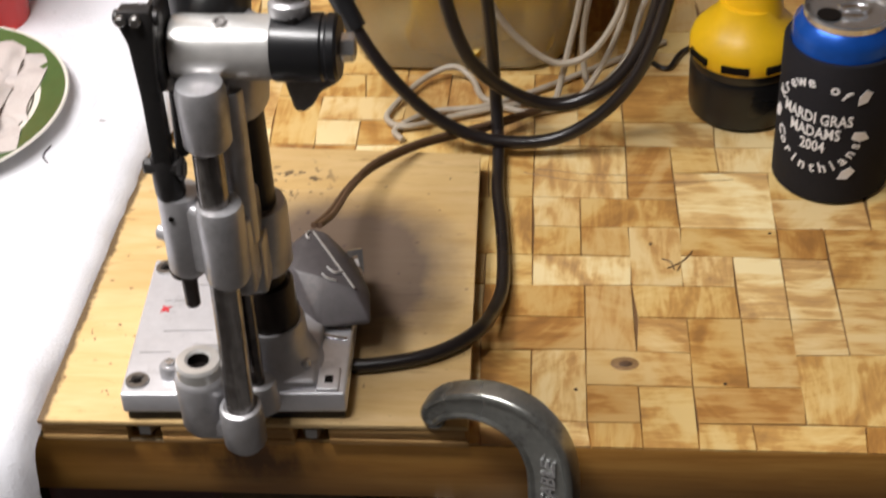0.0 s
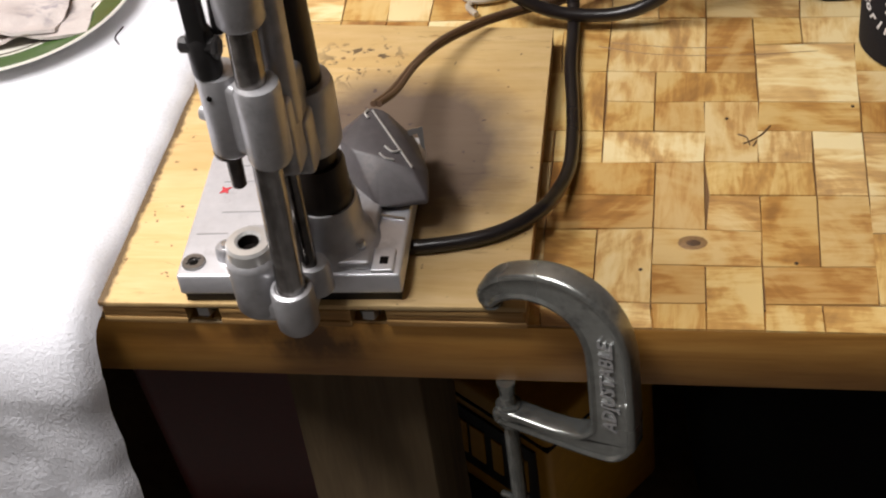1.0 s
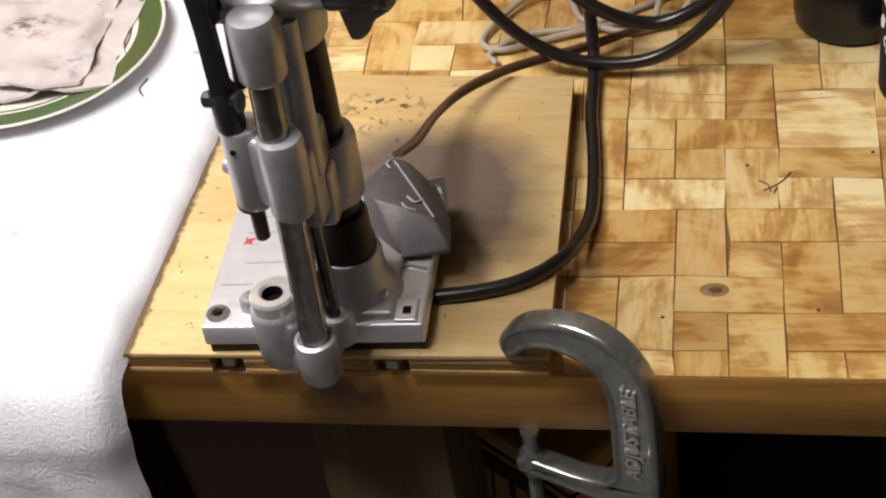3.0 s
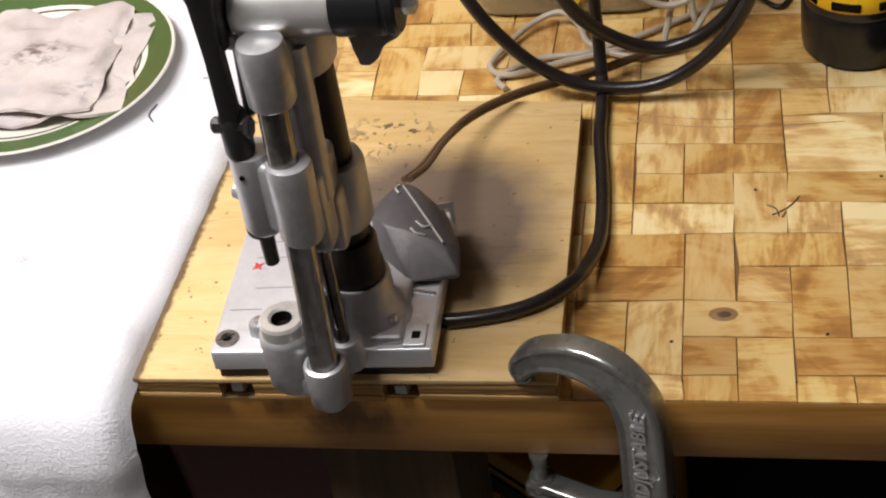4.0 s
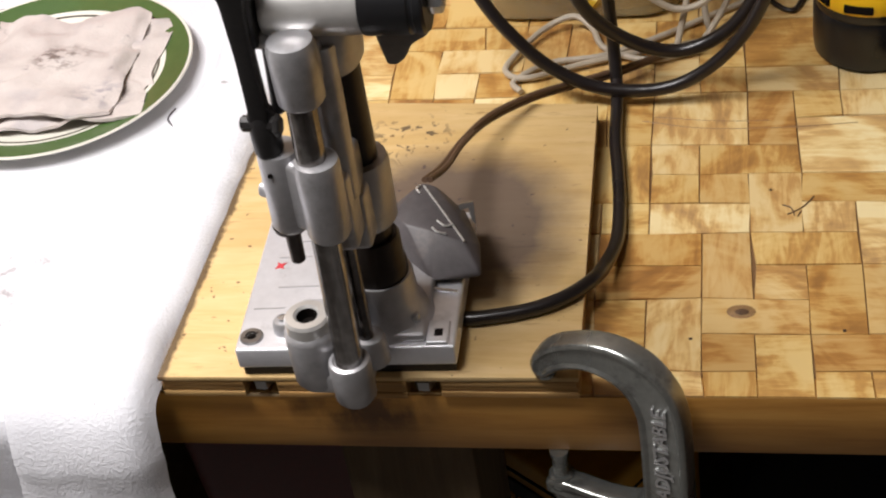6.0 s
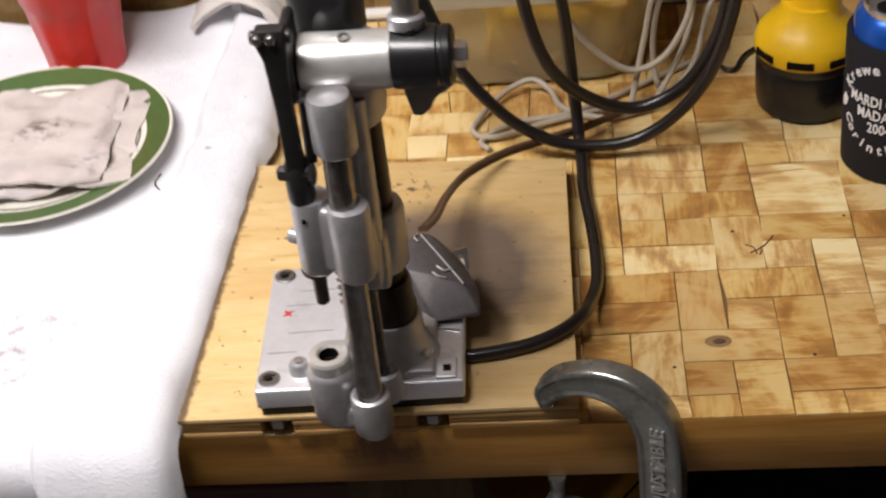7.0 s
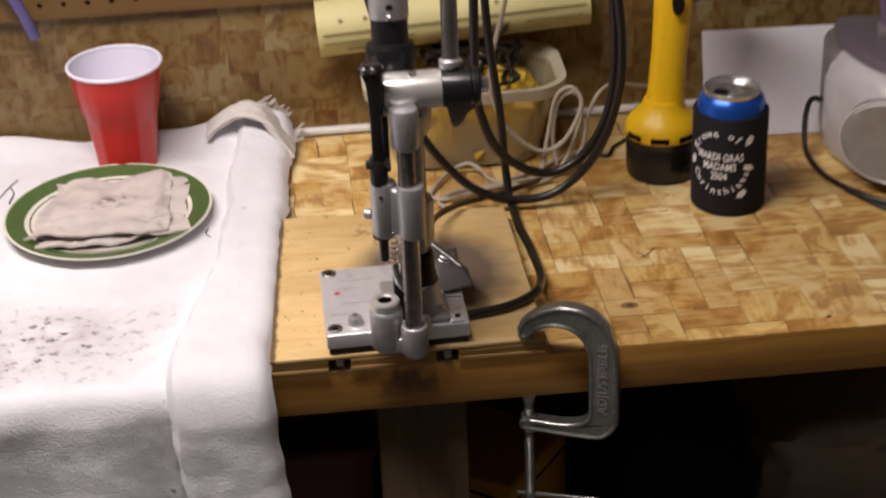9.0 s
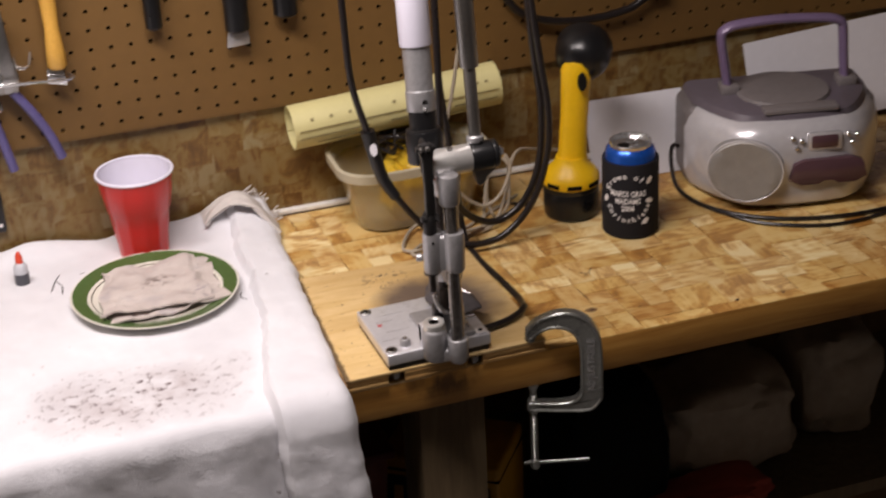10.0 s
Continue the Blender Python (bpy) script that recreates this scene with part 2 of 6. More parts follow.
def board_mat(name):
    """Bare plywood face with a soft dark patch, drips and small knots."""
    n = Nodes(name)
    grain = n.noise(9, 6, 0.6, (1, 9, 1), None, 0.7)
    fine = n.noise(60, 4, 0.6, (1, 10, 1))
    v = n.math("ADD", n.math("MULTIPLY", grain, 0.75), n.math("MULTIPLY", fine, 0.25))
    col = n.ramp(v, [(0.3, (0.53, 0.34, 0.13)), (0.46, (0.61, 0.42, 0.185)), (0.62, (0.67, 0.48, 0.24))])
    knots = n.ramp(n.noise(34, 4, 0.6, (1, 3.5, 1)), [(0.66, (0, 0, 0)), (0.74, (0.8, 0.8, 0.8))])
    col = n.mix(knots, col, (0.24, 0.12, 0.04))
    dashes = n.ramp(n.noise(30, 5, 0.65, (1, 7, 1), 4.0), [(0.60, (0, 0, 0)), (0.70, (0.55, 0.55, 0.55))])
    col = n.mix(dashes, col, (0.33, 0.18, 0.07))
    wash = n.ramp(n.noise(8, 4, 0.6, (1, 1.5, 1), 9.0), [(0.45, (0, 0, 0)), (0.68, (0.45, 0.45, 0.45))])
    col = n.mix(wash, col, (0.44, 0.27, 0.10))
    specks = n.ramp(n.noise(150, 2, 0.5), [(0.70, (0, 0, 0)), (0.73, (0.8, 0.8, 0.8))])
    col = n.mix(specks, col, (0.12, 0.06, 0.03))
    sep = n.add("ShaderNodeSeparateXYZ", Vector=n.coord)
    # thin gap shadow painted along the sawn left side, and the worn front edge
    side = n.math("SUBTRACT", sep.outputs[0], n.math("MULTIPLY", sep.outputs[1], 0.034))
    ragged = n.math("MULTIPLY", n.noise(60, 5, 0.7), 0.012)
    gap_shade = n.math("MULTIPLY", n.math("MINIMUM", n.math("MAXIMUM", n.math("DIVIDE", n.math("SUBTRACT", n.math("ADD", ragged, 0.001), side), 0.0025), 0.0), 1.0), 0.9)
    col = n.mix(gap_shade, col, (0.07, 0.04, 0.02))
    lip = n.math("MINIMUM", n.math("MAXIMUM", n.math("DIVIDE", n.math("SUBTRACT", n.math("SUBTRACT", n.math("MULTIPLY", n.noise(45, 5, 0.7, (1, 1, 1), 3.0), 0.012), 0.0105), sep.outputs[1]), 0.003), 0.0), 1.0)
    col = n.mix(n.math("MULTIPLY", lip, 0.6), col, (0.27, 0.14, 0.05))

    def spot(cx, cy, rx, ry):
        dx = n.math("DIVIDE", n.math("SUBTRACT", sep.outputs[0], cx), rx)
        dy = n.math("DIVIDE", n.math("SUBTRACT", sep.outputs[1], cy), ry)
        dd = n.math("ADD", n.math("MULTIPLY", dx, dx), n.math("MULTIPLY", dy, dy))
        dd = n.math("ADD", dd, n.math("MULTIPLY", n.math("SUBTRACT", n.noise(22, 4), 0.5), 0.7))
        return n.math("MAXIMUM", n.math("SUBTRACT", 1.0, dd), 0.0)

    # uneven dark oval behind the press, strongest at its centre
    dark_patch = n.math("MINIMUM", n.math("MULTIPLY", spot(0.150, 0.126, 0.088, 0.088), 1.35), 0.85)
    col = n.mix(dark_patch, col, (0.066, 0.050, 0.056))
    drip = n.math("MULTIPLY", spot(0.112, 0.215, 0.035, 0.03), n.ramp(n.noise(70, 3, 0.5, (1, 1, 1), None, 2.0), [(0.58, (0, 0, 0)), (0.62, (1, 1, 1))]))
    col = n.mix(drip, col, (0.05, 0.035, 0.03))
    n.bump(fine, 0.2, 0.0005)
    return n.done(col, 0.55, 0, 0.3)


M["board"] = board_mat("stained_plywood_face")

# ---- building helpers ----


def finish(bm, name, material, smooth=True, angle=35):
    bmesh.ops.recalc_face_normals(bm, faces=bm.faces)
    me = bpy.data.meshes.new(name)
    if smooth:
        for f in bm.faces:
            f.smooth = True
        lim = radians(angle)
        for e in bm.edges:
            if len(e.link_faces) == 2 and e.calc_face_angle(0) > lim:
                e.smooth = False
    bm.to_mesh(me)
    bm.free()
    if material:
        me.materials.append(material)
    return me


def part(name, bm, material, parent, label="", smooth=True):
    ob = new(name, finish(bm, name, material, smooth))
    ob.parent = parent
    if label:
        ob["label"] = label
    return ob


def thing(name, label, category, group="", kind=""):
    return tagged(new(name), label, category, group, kind)


def solo(name, bm, material, label, category="", group="", kind="", smooth=True):
    return tagged(new(name, finish(bm, name, material, smooth)), label, category, group, kind)


def box(x0, x1, y0, y1, z0, z1, bevel=0.0, seg=2, bm=None):
    bm = bm or bmesh.new()
    m = Matrix.Translation(((x0 + x1) / 2, (y0 + y1) / 2, (z0 + z1) / 2)) @ Matrix.Diagonal((x1 - x0, y1 - y0, z1 - z0, 1))
    made = bmesh.ops.create_cube(bm, size=1, matrix=m)
    if bevel:
        edges = {e for v in made["verts"] for e in v.link_edges}
        bmesh.ops.bevel(bm, geom=list(edges), offset=bevel, segments=seg, affect="EDGES", profile=0.5)
    return bm


def lathe(profile, centre, axis=(0, 0, 1), seg=32, bm=None, squash=(1, 1), caps=True):
    """Turns (radius, height) pairs round an axis through centre."""
    bm = bm or bmesh.new()
    q = Vector(axis).normalized().to_track_quat("Z", "Y").to_matrix()
    c = Vector(centre)
    rings = []
    for r, h in profile:
        if r <= 1e-6:
            rings.append([bm.verts.new(c + q @ Vector((0, 0, h)))])
        else:
            rings.append([bm.verts.new(c + q @ Vector((r * squash[0] * math.cos(2 * math.pi * i / seg), r * squash[1] * math.sin(2 * math.pi * i / seg), h))) for i in range(seg)])
    for a, b in zip(rings, rings[1:]):
        for i in range(seg):
            j = (i + 1) % seg
            if len(a) == 1 and len(b) == 1:
                continue
            if len(a) == 1:
                bm.faces.new((a[0], b[i], b[j]))
            elif len(b) == 1:
                bm.faces.new((a[i], a[j], b[0]))
            else:
                bm.faces.new((a[i], a[j], b[j], b[i]))
    for ring, flip in ((rings[0], True), (rings[-1], False)):
        if caps and len(ring) > 1:
            bm.faces.new(ring[::-1] if flip else ring)
    return bm


def rod(a, b, r, r2=None, bevel=0.0, seg=24, bm=None):
    a, b = Vector(a), Vector(b)
    n = (b - a).length
    r2 = r if r2 is None else r2
    k = min(bevel, r * 0.6, n * 0.4)
    prof = [(0, 0), (r - k, 0), (r, k), (r2, n - k), (r2 - k, n), (0, n)] if k else [(0, 0), (r, 0), (r2, n), (0, n)]
    return lathe(prof, a, b - a, seg, bm)


def spline(points, steps=10):
    """A smooth line through the points."""
    p = [Vector(q) for q in points]
    p = [p[0] * 2 - p[1]] + p + [p[-1] * 2 - p[-2]]
    out = []
    for i in range(1, len(p) - 2):
        for s in range(steps):
            t = s / steps
            a, b, c, d = p[i - 1:i + 3]
            out.append(0.5 * (2 * b + (c - a) * t + (2 * a - 5 * b + 4 * c - d) * t * t + (3 * b - a - 3 * c + d) * t ** 3))
    return out + [p[-2]]


def tube(points, r, steps=10, seg=10, bm=None, taper=None):
    bm = bm or bmesh.new()
    line = spline(points, steps) if steps > 1 else [Vector(p) for p in points]
    up, rings = Vector((0.13, 0.27, 0.95)), []
    n = len(line)
    for i, p in enumerate(line):
        d = (line[min(i + 1, n - 1)] - line[max(i - 1, 0)]).normalized()
        side = d.cross(up)
        if side.length < 1e-3:
            side = d.cross(Vector((1, 0, 0)))
        side.normalize()
        up = side.cross(d).normalized()
        rr = r if taper is None else r * (1 + (taper - 1) * i / (n - 1))
        rings.append([bm.verts.new(p + (side * math.cos(2 * math.pi * k / seg) + up * math.sin(2 * math.pi * k / seg)) * rr) for k in range(seg)])
    for a, b in zip(rings, rings[1:]):
        for k in range(seg):
            bm.faces.new((a[k], a[(k + 1) % seg], b[(k + 1) % seg], b[k]))
    bm.faces.new(rings[0][::-1])
    bm.faces.new(rings[-1])
    return bm


def sheet(nx, ny, f, thick, bm=None):
    """A cloth or panel: f(u, v) is its upper face, and it is closed underneath at the thickness."""
    bm = bm or bmesh.new()
    top = [[Vector(f(i / nx, j / ny)) for j in range(ny + 1)] for i in range(nx + 1)]
    low = []
    for i in range(nx + 1):
        row = []
        for j in range(ny + 1):
            du = top[min(i + 1, nx)][j] - top[max(i - 1, 0)][j]
            dv = top[i][min(j + 1, ny)] - top[i][max(j - 1, 0)]
            row.append(top[i][j] - du.cross(dv).normalized() * thick)
        low.append(row)
    a = [[bm.verts.new(p) for p in row] for row in top]
    b = [[bm.verts.new(p) for p in row] for row in low]
    for i in range(nx):
        for j in range(ny):
            bm.faces.new((a[i][j], a[i + 1][j], a[i + 1][j + 1], a[i][j + 1]))
            bm.faces.new((b[i][j], b[i][j + 1], b[i + 1][j + 1], b[i + 1][j]))
    for i in range(nx):
        bm.faces.new((a[i][0], b[i][0], b[i + 1][0], a[i + 1][0]))
        bm.faces.new((a[i][ny], a[i + 1][ny], b[i + 1][ny], b[i][ny]))
    for j in range(ny):
        bm.faces.new((a[0][j], a[0][j + 1], b[0][j + 1], b[0][j]))
        bm.faces.new((a[nx][j], b[nx][j], b[nx][j + 1], a[nx][j + 1]))
    return bm


def prism(outline, depth, m=None, bevel=0.0, bm=None):
    """Extrudes an outline in the xy plane to the depth, then moves it by m."""
    bm = bm or bmesh.new()
    v = [bm.verts.new((x, y, 0)) for x, y in outline]
    face = bm.faces.new(v)
    r = bmesh.ops.extrude_face_region(bm, geom=[face])
    up = [g for g in r["geom"] if isinstance(g, bmesh.types.BMVert)]
    bmesh.ops.translate(bm, verts=up, vec=(0, 0, depth))
    if bevel:
        edges = {e for w in v + up for e in w.link_edges}
        bmesh.ops.bevel(bm, geom=list(edges), offset=bevel, segments=2, affect="EDGES", profile=0.5)
    if m is not None:
        bmesh.ops.transform(bm, matrix=m, verts=bm.verts)
    return bm


# ---- room ----
WALL_Y, BACK_Y, LEFT_X, RIGHT_X, FLOOR_Z, CEIL_Z = 0.497, -2.8, -1.5, 2.0, -0.9, 1.5
solo("floor", box(LEFT_X - 0.1, RIGHT_X + 0.1, BACK_Y - 0.1, WALL_Y + 0.1, FLOOR_Z - 0.1, FLOOR_Z), M["concrete"], "grey concrete workshop floor", "floor", kind="structure")
solo("ceiling", box(LEFT_X - 0.1, RIGHT_X + 0.1, BACK_Y - 0.1, WALL_Y + 0.1, CEIL_Z, CEIL_Z + 0.1), M["plaster"], "plain painted ceiling", "ceiling", kind="structure")
wall_north = solo("wall_north", box(LEFT_X, RIGHT_X, WALL_Y, WALL_Y + 0.1, FLOOR_Z, CEIL_Z), M["wall_base"], "brown wood-chip board wall behind the bench", "wall", kind="structure")
solo("wall_south", box(LEFT_X, RIGHT_X, BACK_Y - 0.1, BACK_Y, FLOOR_Z, CEIL_Z), M["plaster"], "plain painted wall", "wall", kind="structure")
solo("wall_west", box(LEFT_X - 0.1, LEFT_X, BACK_Y, WALL_Y, FLOOR_Z, CEIL_Z), M["plaster"], "plain painted wall", "wall", kind="structure")
solo("wall_east", box(RIGHT_X, RIGHT_X + 0.1, BACK_Y, WALL_Y, FLOOR_Z, CEIL_Z), M["plaster"], "plain painted wall", "wall", kind="structure")

# ---- workbench ----
BENCH_X0, BENCH_X1, EDGE = -0.9, 1.5, -0.045
workbench = thing("workbench", "wooden workbench topped with varnished wood-chip board", "workbench")
bench_top = part("bench_top", box(BENCH_X0, BENCH_X1, 0.0165, WALL_Y - 0.002, -0.018, -0.0012), M["joint"], workbench)
part("fascia", box(BENCH_X0, BENCH_X1, 0.0, 0.016, EDGE, -0.0013, 0.0008), M["fascia"], workbench, "varnished pine front edge board")
part("worn_edge", box(0.002, 0.102, -0.0012, 0.0012, -0.0030, -0.0010, 0.0004), smooth_mat("bare_worn_pine", (0.62, 0.47, 0.27), 0.6, 0, 0.2, 60, 0.2), workbench, "pale splintered upper edge of the front board")
for k, (x0, x1) in enumerate(((0.09, 0.171), (1.1, 1.19), (-0.8, -0.71))):
    part("leg", box(x0, x1, 0.0175, 0.10, FLOOR_Z, -0.019, 0.003), M["post"], workbench)
part("lower_shelf", box(BENCH_X0, BENCH_X1, 0.125, WALL_Y - 0.01, -0.42, -0.40), M["post"], workbench)


def lettering(text, size, extrude=0.0):
    """The built-in font as a bmesh, centred on the origin in the xy plane."""
    cu = bpy.data.curves.new("lettering", "FONT")
    cu.body, cu.size, cu.extrude, cu.align_x, cu.align_y = text, size, extrude, "CENTER", "CENTER"
    cu.resolution_u = 2
    cu.offset = size * 0.018
    ob = new("lettering", cu)
    bpy.context.view_layer.update()
    me = bpy.data.meshes.new_from_object(ob.evaluated_get(bpy.context.evaluated_depsgraph_get()))
    bm = bmesh.new()
    bm.from_mesh(me)
    bpy.data.objects.remove(ob)
    bpy.data.curves.remove(cu)
    bpy.data.meshes.remove(me)
    return bm


def shifted(bm, m):
    bmesh.ops.transform(bm, matrix=m, verts=bm.verts)
    return bm


def wobble(p, scale, amount):
    return noise.noise(Vector(p) * scale) * amount


# ---- trim and pegboard on the wall ----
solo("trim", box(BENCH_X0, BENCH_X1, WALL_Y - 0.012, WALL_Y - 0.001, 0.0005, 0.0075, 0.002), M["trim"], "pale narrow wooden trim along the wall", "trim", kind="structure")

PEG_Z0, PEG_X0, PITCH = 0.1633, -0.8027, 0.0254


def pegboard_mesh():
    """A board with real round holes at one-inch pitch."""
    verts, faces = [], []
    cols, rows, y0, y1, r = 78, 15, WALL_Y - 0.0125, WALL_Y - 0.0075, 0.0031
    for c in range(cols):
        for k in range(rows):
            x, z = PEG_X0 + c * PITCH, PEG_Z0 + k * PITCH
            n = len(verts)
            h = PITCH / 2
            cx, cz = x + h, z + h
            square = [(h, 0), (h, h), (0, h), (-h, h), (-h, 0), (-h, -h), (0, -h), (h, -h)]
            verts += [(cx + a, y0, cz + b) for a, b in square]
            ring = [(r * math.cos(i * math.pi / 4), r * math.sin(i * math.pi / 4)) for i in range(8)]
            verts += [(cx + a, y0, cz + b) for a, b in ring] + [(cx + a, y1, cz + b) for a, b in ring]
            for i in range(8):
                j = (i + 1) % 8
                faces.append((n + i, n + j, n + 8 + j, n + 8 + i))
                faces.append((n + 8 + i, n + 8 + j, n + 16 + j, n + 16 + i))
    bm = bmesh.new()
    me = bpy.data.meshes.new("tmp")
    me.from_pydata(verts, [], faces)
    bm.from_mesh(me)
    bpy.data.meshes.remove(me)
    bmesh.ops.remove_doubles(bm, verts=bm.verts, dist=1e-5)
    top = PEG_Z0 + rows * PITCH
    box(PEG_X0, PEG_X0 + cols * PITCH, y0, y1, top, 1.3, bm=bm)
    box(PEG_X0, PEG_X0 + cols * PITCH, y0 + 0.0002, y1, PEG_Z0 - 0.003, PEG_Z0, bm=bm)
    return bm


pegboard = thing("pegboard", "brown hardboard pegboard fixed to the chip-board wall", "pegboard")
part("perforated_panel", pegboard_mesh(), M["peg"], pegboard, smooth=False)
# added near-black sheet, so the peg holes look shaded inside
part("shade_sheet", box(PEG_X0, PEG_X0 + 78 * PITCH, WALL_Y - 0.0065, WALL_Y - 0.005, PEG_Z0 - 0.002, 1.3), M["hole_shade"], pegboard)
PEG_Y = WALL_Y - 0.0125

# ---- plywood board on the bench ----
plywood_board = thing("plywood_board", "square of bare plywood with a soft dark grey patch", "board")
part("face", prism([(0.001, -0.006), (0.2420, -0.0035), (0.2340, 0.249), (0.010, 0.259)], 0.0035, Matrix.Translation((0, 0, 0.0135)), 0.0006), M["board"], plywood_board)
for k in range(3):
    z0 = 0.0006 + k * 0.0043
    part("ply", prism([(0.0014, 0.012), (0.2410, 0.012), (0.2335, 0.2485), (0.0105, 0.2585)], 0.0041, Matrix.Translation((0, 0, z0))), M["ply_edge"], plywood_board)
    for x0, x1 in ((0.0014 + 0.0006 * k, 0.051), (0.0705, 0.145), (0.1645, 0.2415 - 0.0007 * k)):
        part("ply", box(x0, x1, -0.0050 + 0.0006 * (k % 2) + (0.0015 if x0 > 0.16 else 0), 0.0119, z0, z0 + 0.0041, 0.0004), M["ply_edge"], plywood_board)
for x in (0.061, 0.155):
    nut = part("nut", lathe([(0.003, 0), (0.0062, 0), (0.0062, 0.006), (0.003, 0.006)], (x, 0.001, 0.0065), (0, 0, 1), 6), M["steel"], plywood_board, "steel nut in a notch of the board")
    part("bolt_end", rod((x, 0.001, 0.003), (x, 0.001, 0.0134), 0.003, bevel=0.0005, seg=12), M["chrome"], nut)

# ---- bench press ----
press = thing("bench_press", "cast aluminium hand press with black column and steel guide rod", "press")
AX, AY = 0.1045, -0.016
DX, DY = 0.1035, -0.019
CX, CY = 0.1345, 0.025
BASE_Z = 0.038
TURN = 2.0


def on_plate(u, v, z=0.0):
    """A point of the slightly turned base plate: u along its front edge, v to its rear."""
    a = radians(TURN)
    return Vector((0.0515 + u * math.cos(a) - v * math.sin(a), -0.0057 + u * math.sin(a) + v * math.cos(a), BASE_Z + z))


plate_m = Matrix.Translation((0.0515, -0.0057, 0)) @ Matrix.Rotation(radians(TURN), 4, "Z")
base_plate = part("base_plate", shifted(box(0.0, 0.1243, 0.0, 0.116, 0.0238, BASE_Z, 0.0017, 3), plate_m), M["alu_plate"], press, "grey machined aluminium base plate")
# black slab fills the gap between base plate and board
part("gap_filler", shifted(box(0.002, 0.1225, 0.0025, 0.1145, 0.0172, 0.0236), plate_m), M["black_metal"], press)
part("raised_bed", shifted(box(0.052, 0.1085, 0.004, 0.078, BASE_Z - 0.001, 0.0432, 0.0028, 3), plate_m), M["alu"], press)
for u, v in ((0.0082, 0.0105), (0.0085, 0.1075)):
    c = on_plate(u, v)
    screw = part("cap_screw", lathe([(0.0, 0.0), (0.0066, 0.0), (0.0066, 0.0010), (0.0060, 0.0016), (0.0034, 0.0016), (0.003, 0.0003), (0.0, 0.0003)], c, seg=24), M["steel"], base_plate)
    part("socket", lathe([(0, 0.0004), (0.0029, 0.0004), (0.0029, 0.0006), (0, 0.0006)], c, seg=6), M["hole_shade"], screw)
    part("slot_line", shifted(box(-0.0045, 0.0045, -0.0004, 0.0004, 0.0016, 0.0019), Matrix.Translation(c) @ Matrix.Rotation(0.6, 4, "Z")), M["black_metal"], screw)
pocket = part("corner_lug", shifted(box(0.108, 0.1205, 0.0015, 0.0195, BASE_Z - 0.001, BASE_Z + 0.0022, 0.0011, 3), plate_m), M["alu_plate"], base_plate)
part("lug_hole", shifted(box(0.1125, 0.1172, 0.0065, 0.0120, BASE_Z + 0.0021, BASE_Z + 0.0026, 0.0002), plate_m), M["hole_shade"], pocket)
part("set_screw", lathe([(0, 0), (0.0033, 0), (0.0033, 0.0035), (0.0024, 0.0048), (0, 0.005)], on_plate(0.1015, 0.0165, 0.005), seg=14), M["chrome"], base_plate)
knob_c = on_plate(0.0265, 0.0165)
part("side_boss", lathe([(0, 0), (0.0066, 0), (0.0062, 0.006), (0.005, 0.0075), (0, 0.0078)], knob_c, seg=20), M["alu"], base_plate)
part("boss_screw", lathe([(0, 0.0078), (0.0028, 0.0078), (0.0026, 0.0094), (0, 0.0096)], knob_c, seg=12), M["chrome"], base_plate)
part("red_mark", prism([(0, 0), (0.003, 0.001), (0.0055, 0.0), (0.0045, 0.003), (0.0065, 0.0055), (0.003, 0.0045), (0.0005, 0.006), (0.0012, 0.003)], 0.0003, Matrix.Translation((0.060, 0.0625, BASE_Z + 0.0001))), smooth_mat("red_ink", (0.5, 0.04, 0.05), 0.6), base_plate, "small red ink mark")
for u, v, w in ((0.03, 0.052, 0.028), (0.022, 0.078, 0.02), (0.034, 0.092, 0.03), (0.014, 0.034, 0.018)):
    c = on_plate(u, v)
    part("tool_mark", shifted(box(-w / 2, w / 2, -0.0004, 0.0004, 0.00005, 0.00025), Matrix.Translation(c) @ Matrix.Rotation(radians(TURN + 1), 4, "Z")), M["alu"], base_plate)

# lower bosses
RX, RY = 0.1262, -0.0335
part("web", box(0.100, 0.134, -0.031, -0.004, 0.029, 0.045, 0.004, 3), M["alu"], press)
die_boss = part("die_boss", lathe([(0.0, 0.031), (0.0115, 0.031), (0.0138, 0.035), (0.0142, 0.066), (0.0136, 0.0685), (0.0122, 0.0698), (0.0, 0.0698)], (DX, DY, 0), seg=44), M["alu"], press)
part("die_ring", lathe([(0.0124, 0.0699), (0.0124, 0.0765), (0.0112, 0.0782), (0.0072, 0.0786), (0.0058, 0.0772), (0.0058, 0.0702), (0.0122, 0.0699)], (DX, DY, 0), seg=44), M["alu_bright"], die_boss, "worn steel die ring")
# near-black liner paints the depth shade inside the die ring
part("die_bore", lathe([(0, 0.0705), (0.0057, 0.0705), (0.0057, 0.0774), (0.0054, 0.0774), (0.0054, 0.0712), (0, 0.0712)], (DX, DY, 0), seg=24), M["hole_shade"], die_boss, "dark hollow of the die")
die_tab = part("die_tab", box(DX - 0.011, DX + 0.010, DY + 0.0135, DY + 0.027, BASE_Z, 0.0665, 0.0035, 3), M["alu_plate"], press)
part("slot", box(DX - 0.0117, DX - 0.0108, DY + 0.0165, DY + 0.0215, 0.048, 0.0655), M["hole_shade"], die_tab)
part("rod_boss", lathe([(0.0, 0.0305), (0.0088, 0.0305), (0.0112, 0.034), (0.0115, 0.0565), (0.0108, 0.0592), (0.0090, 0.0600), (0.0078, 0.0585), (0.0, 0.0580)], (RX, RY, 0), seg=40), M["alu"], press)
part("guide_rod", rod((RX, RY, 0.055), (0.1284, -0.0225, 0.238), 0.0075, seg=36), M["rod_steel"], press, "polished steel guide rod with painted reflection streaks")
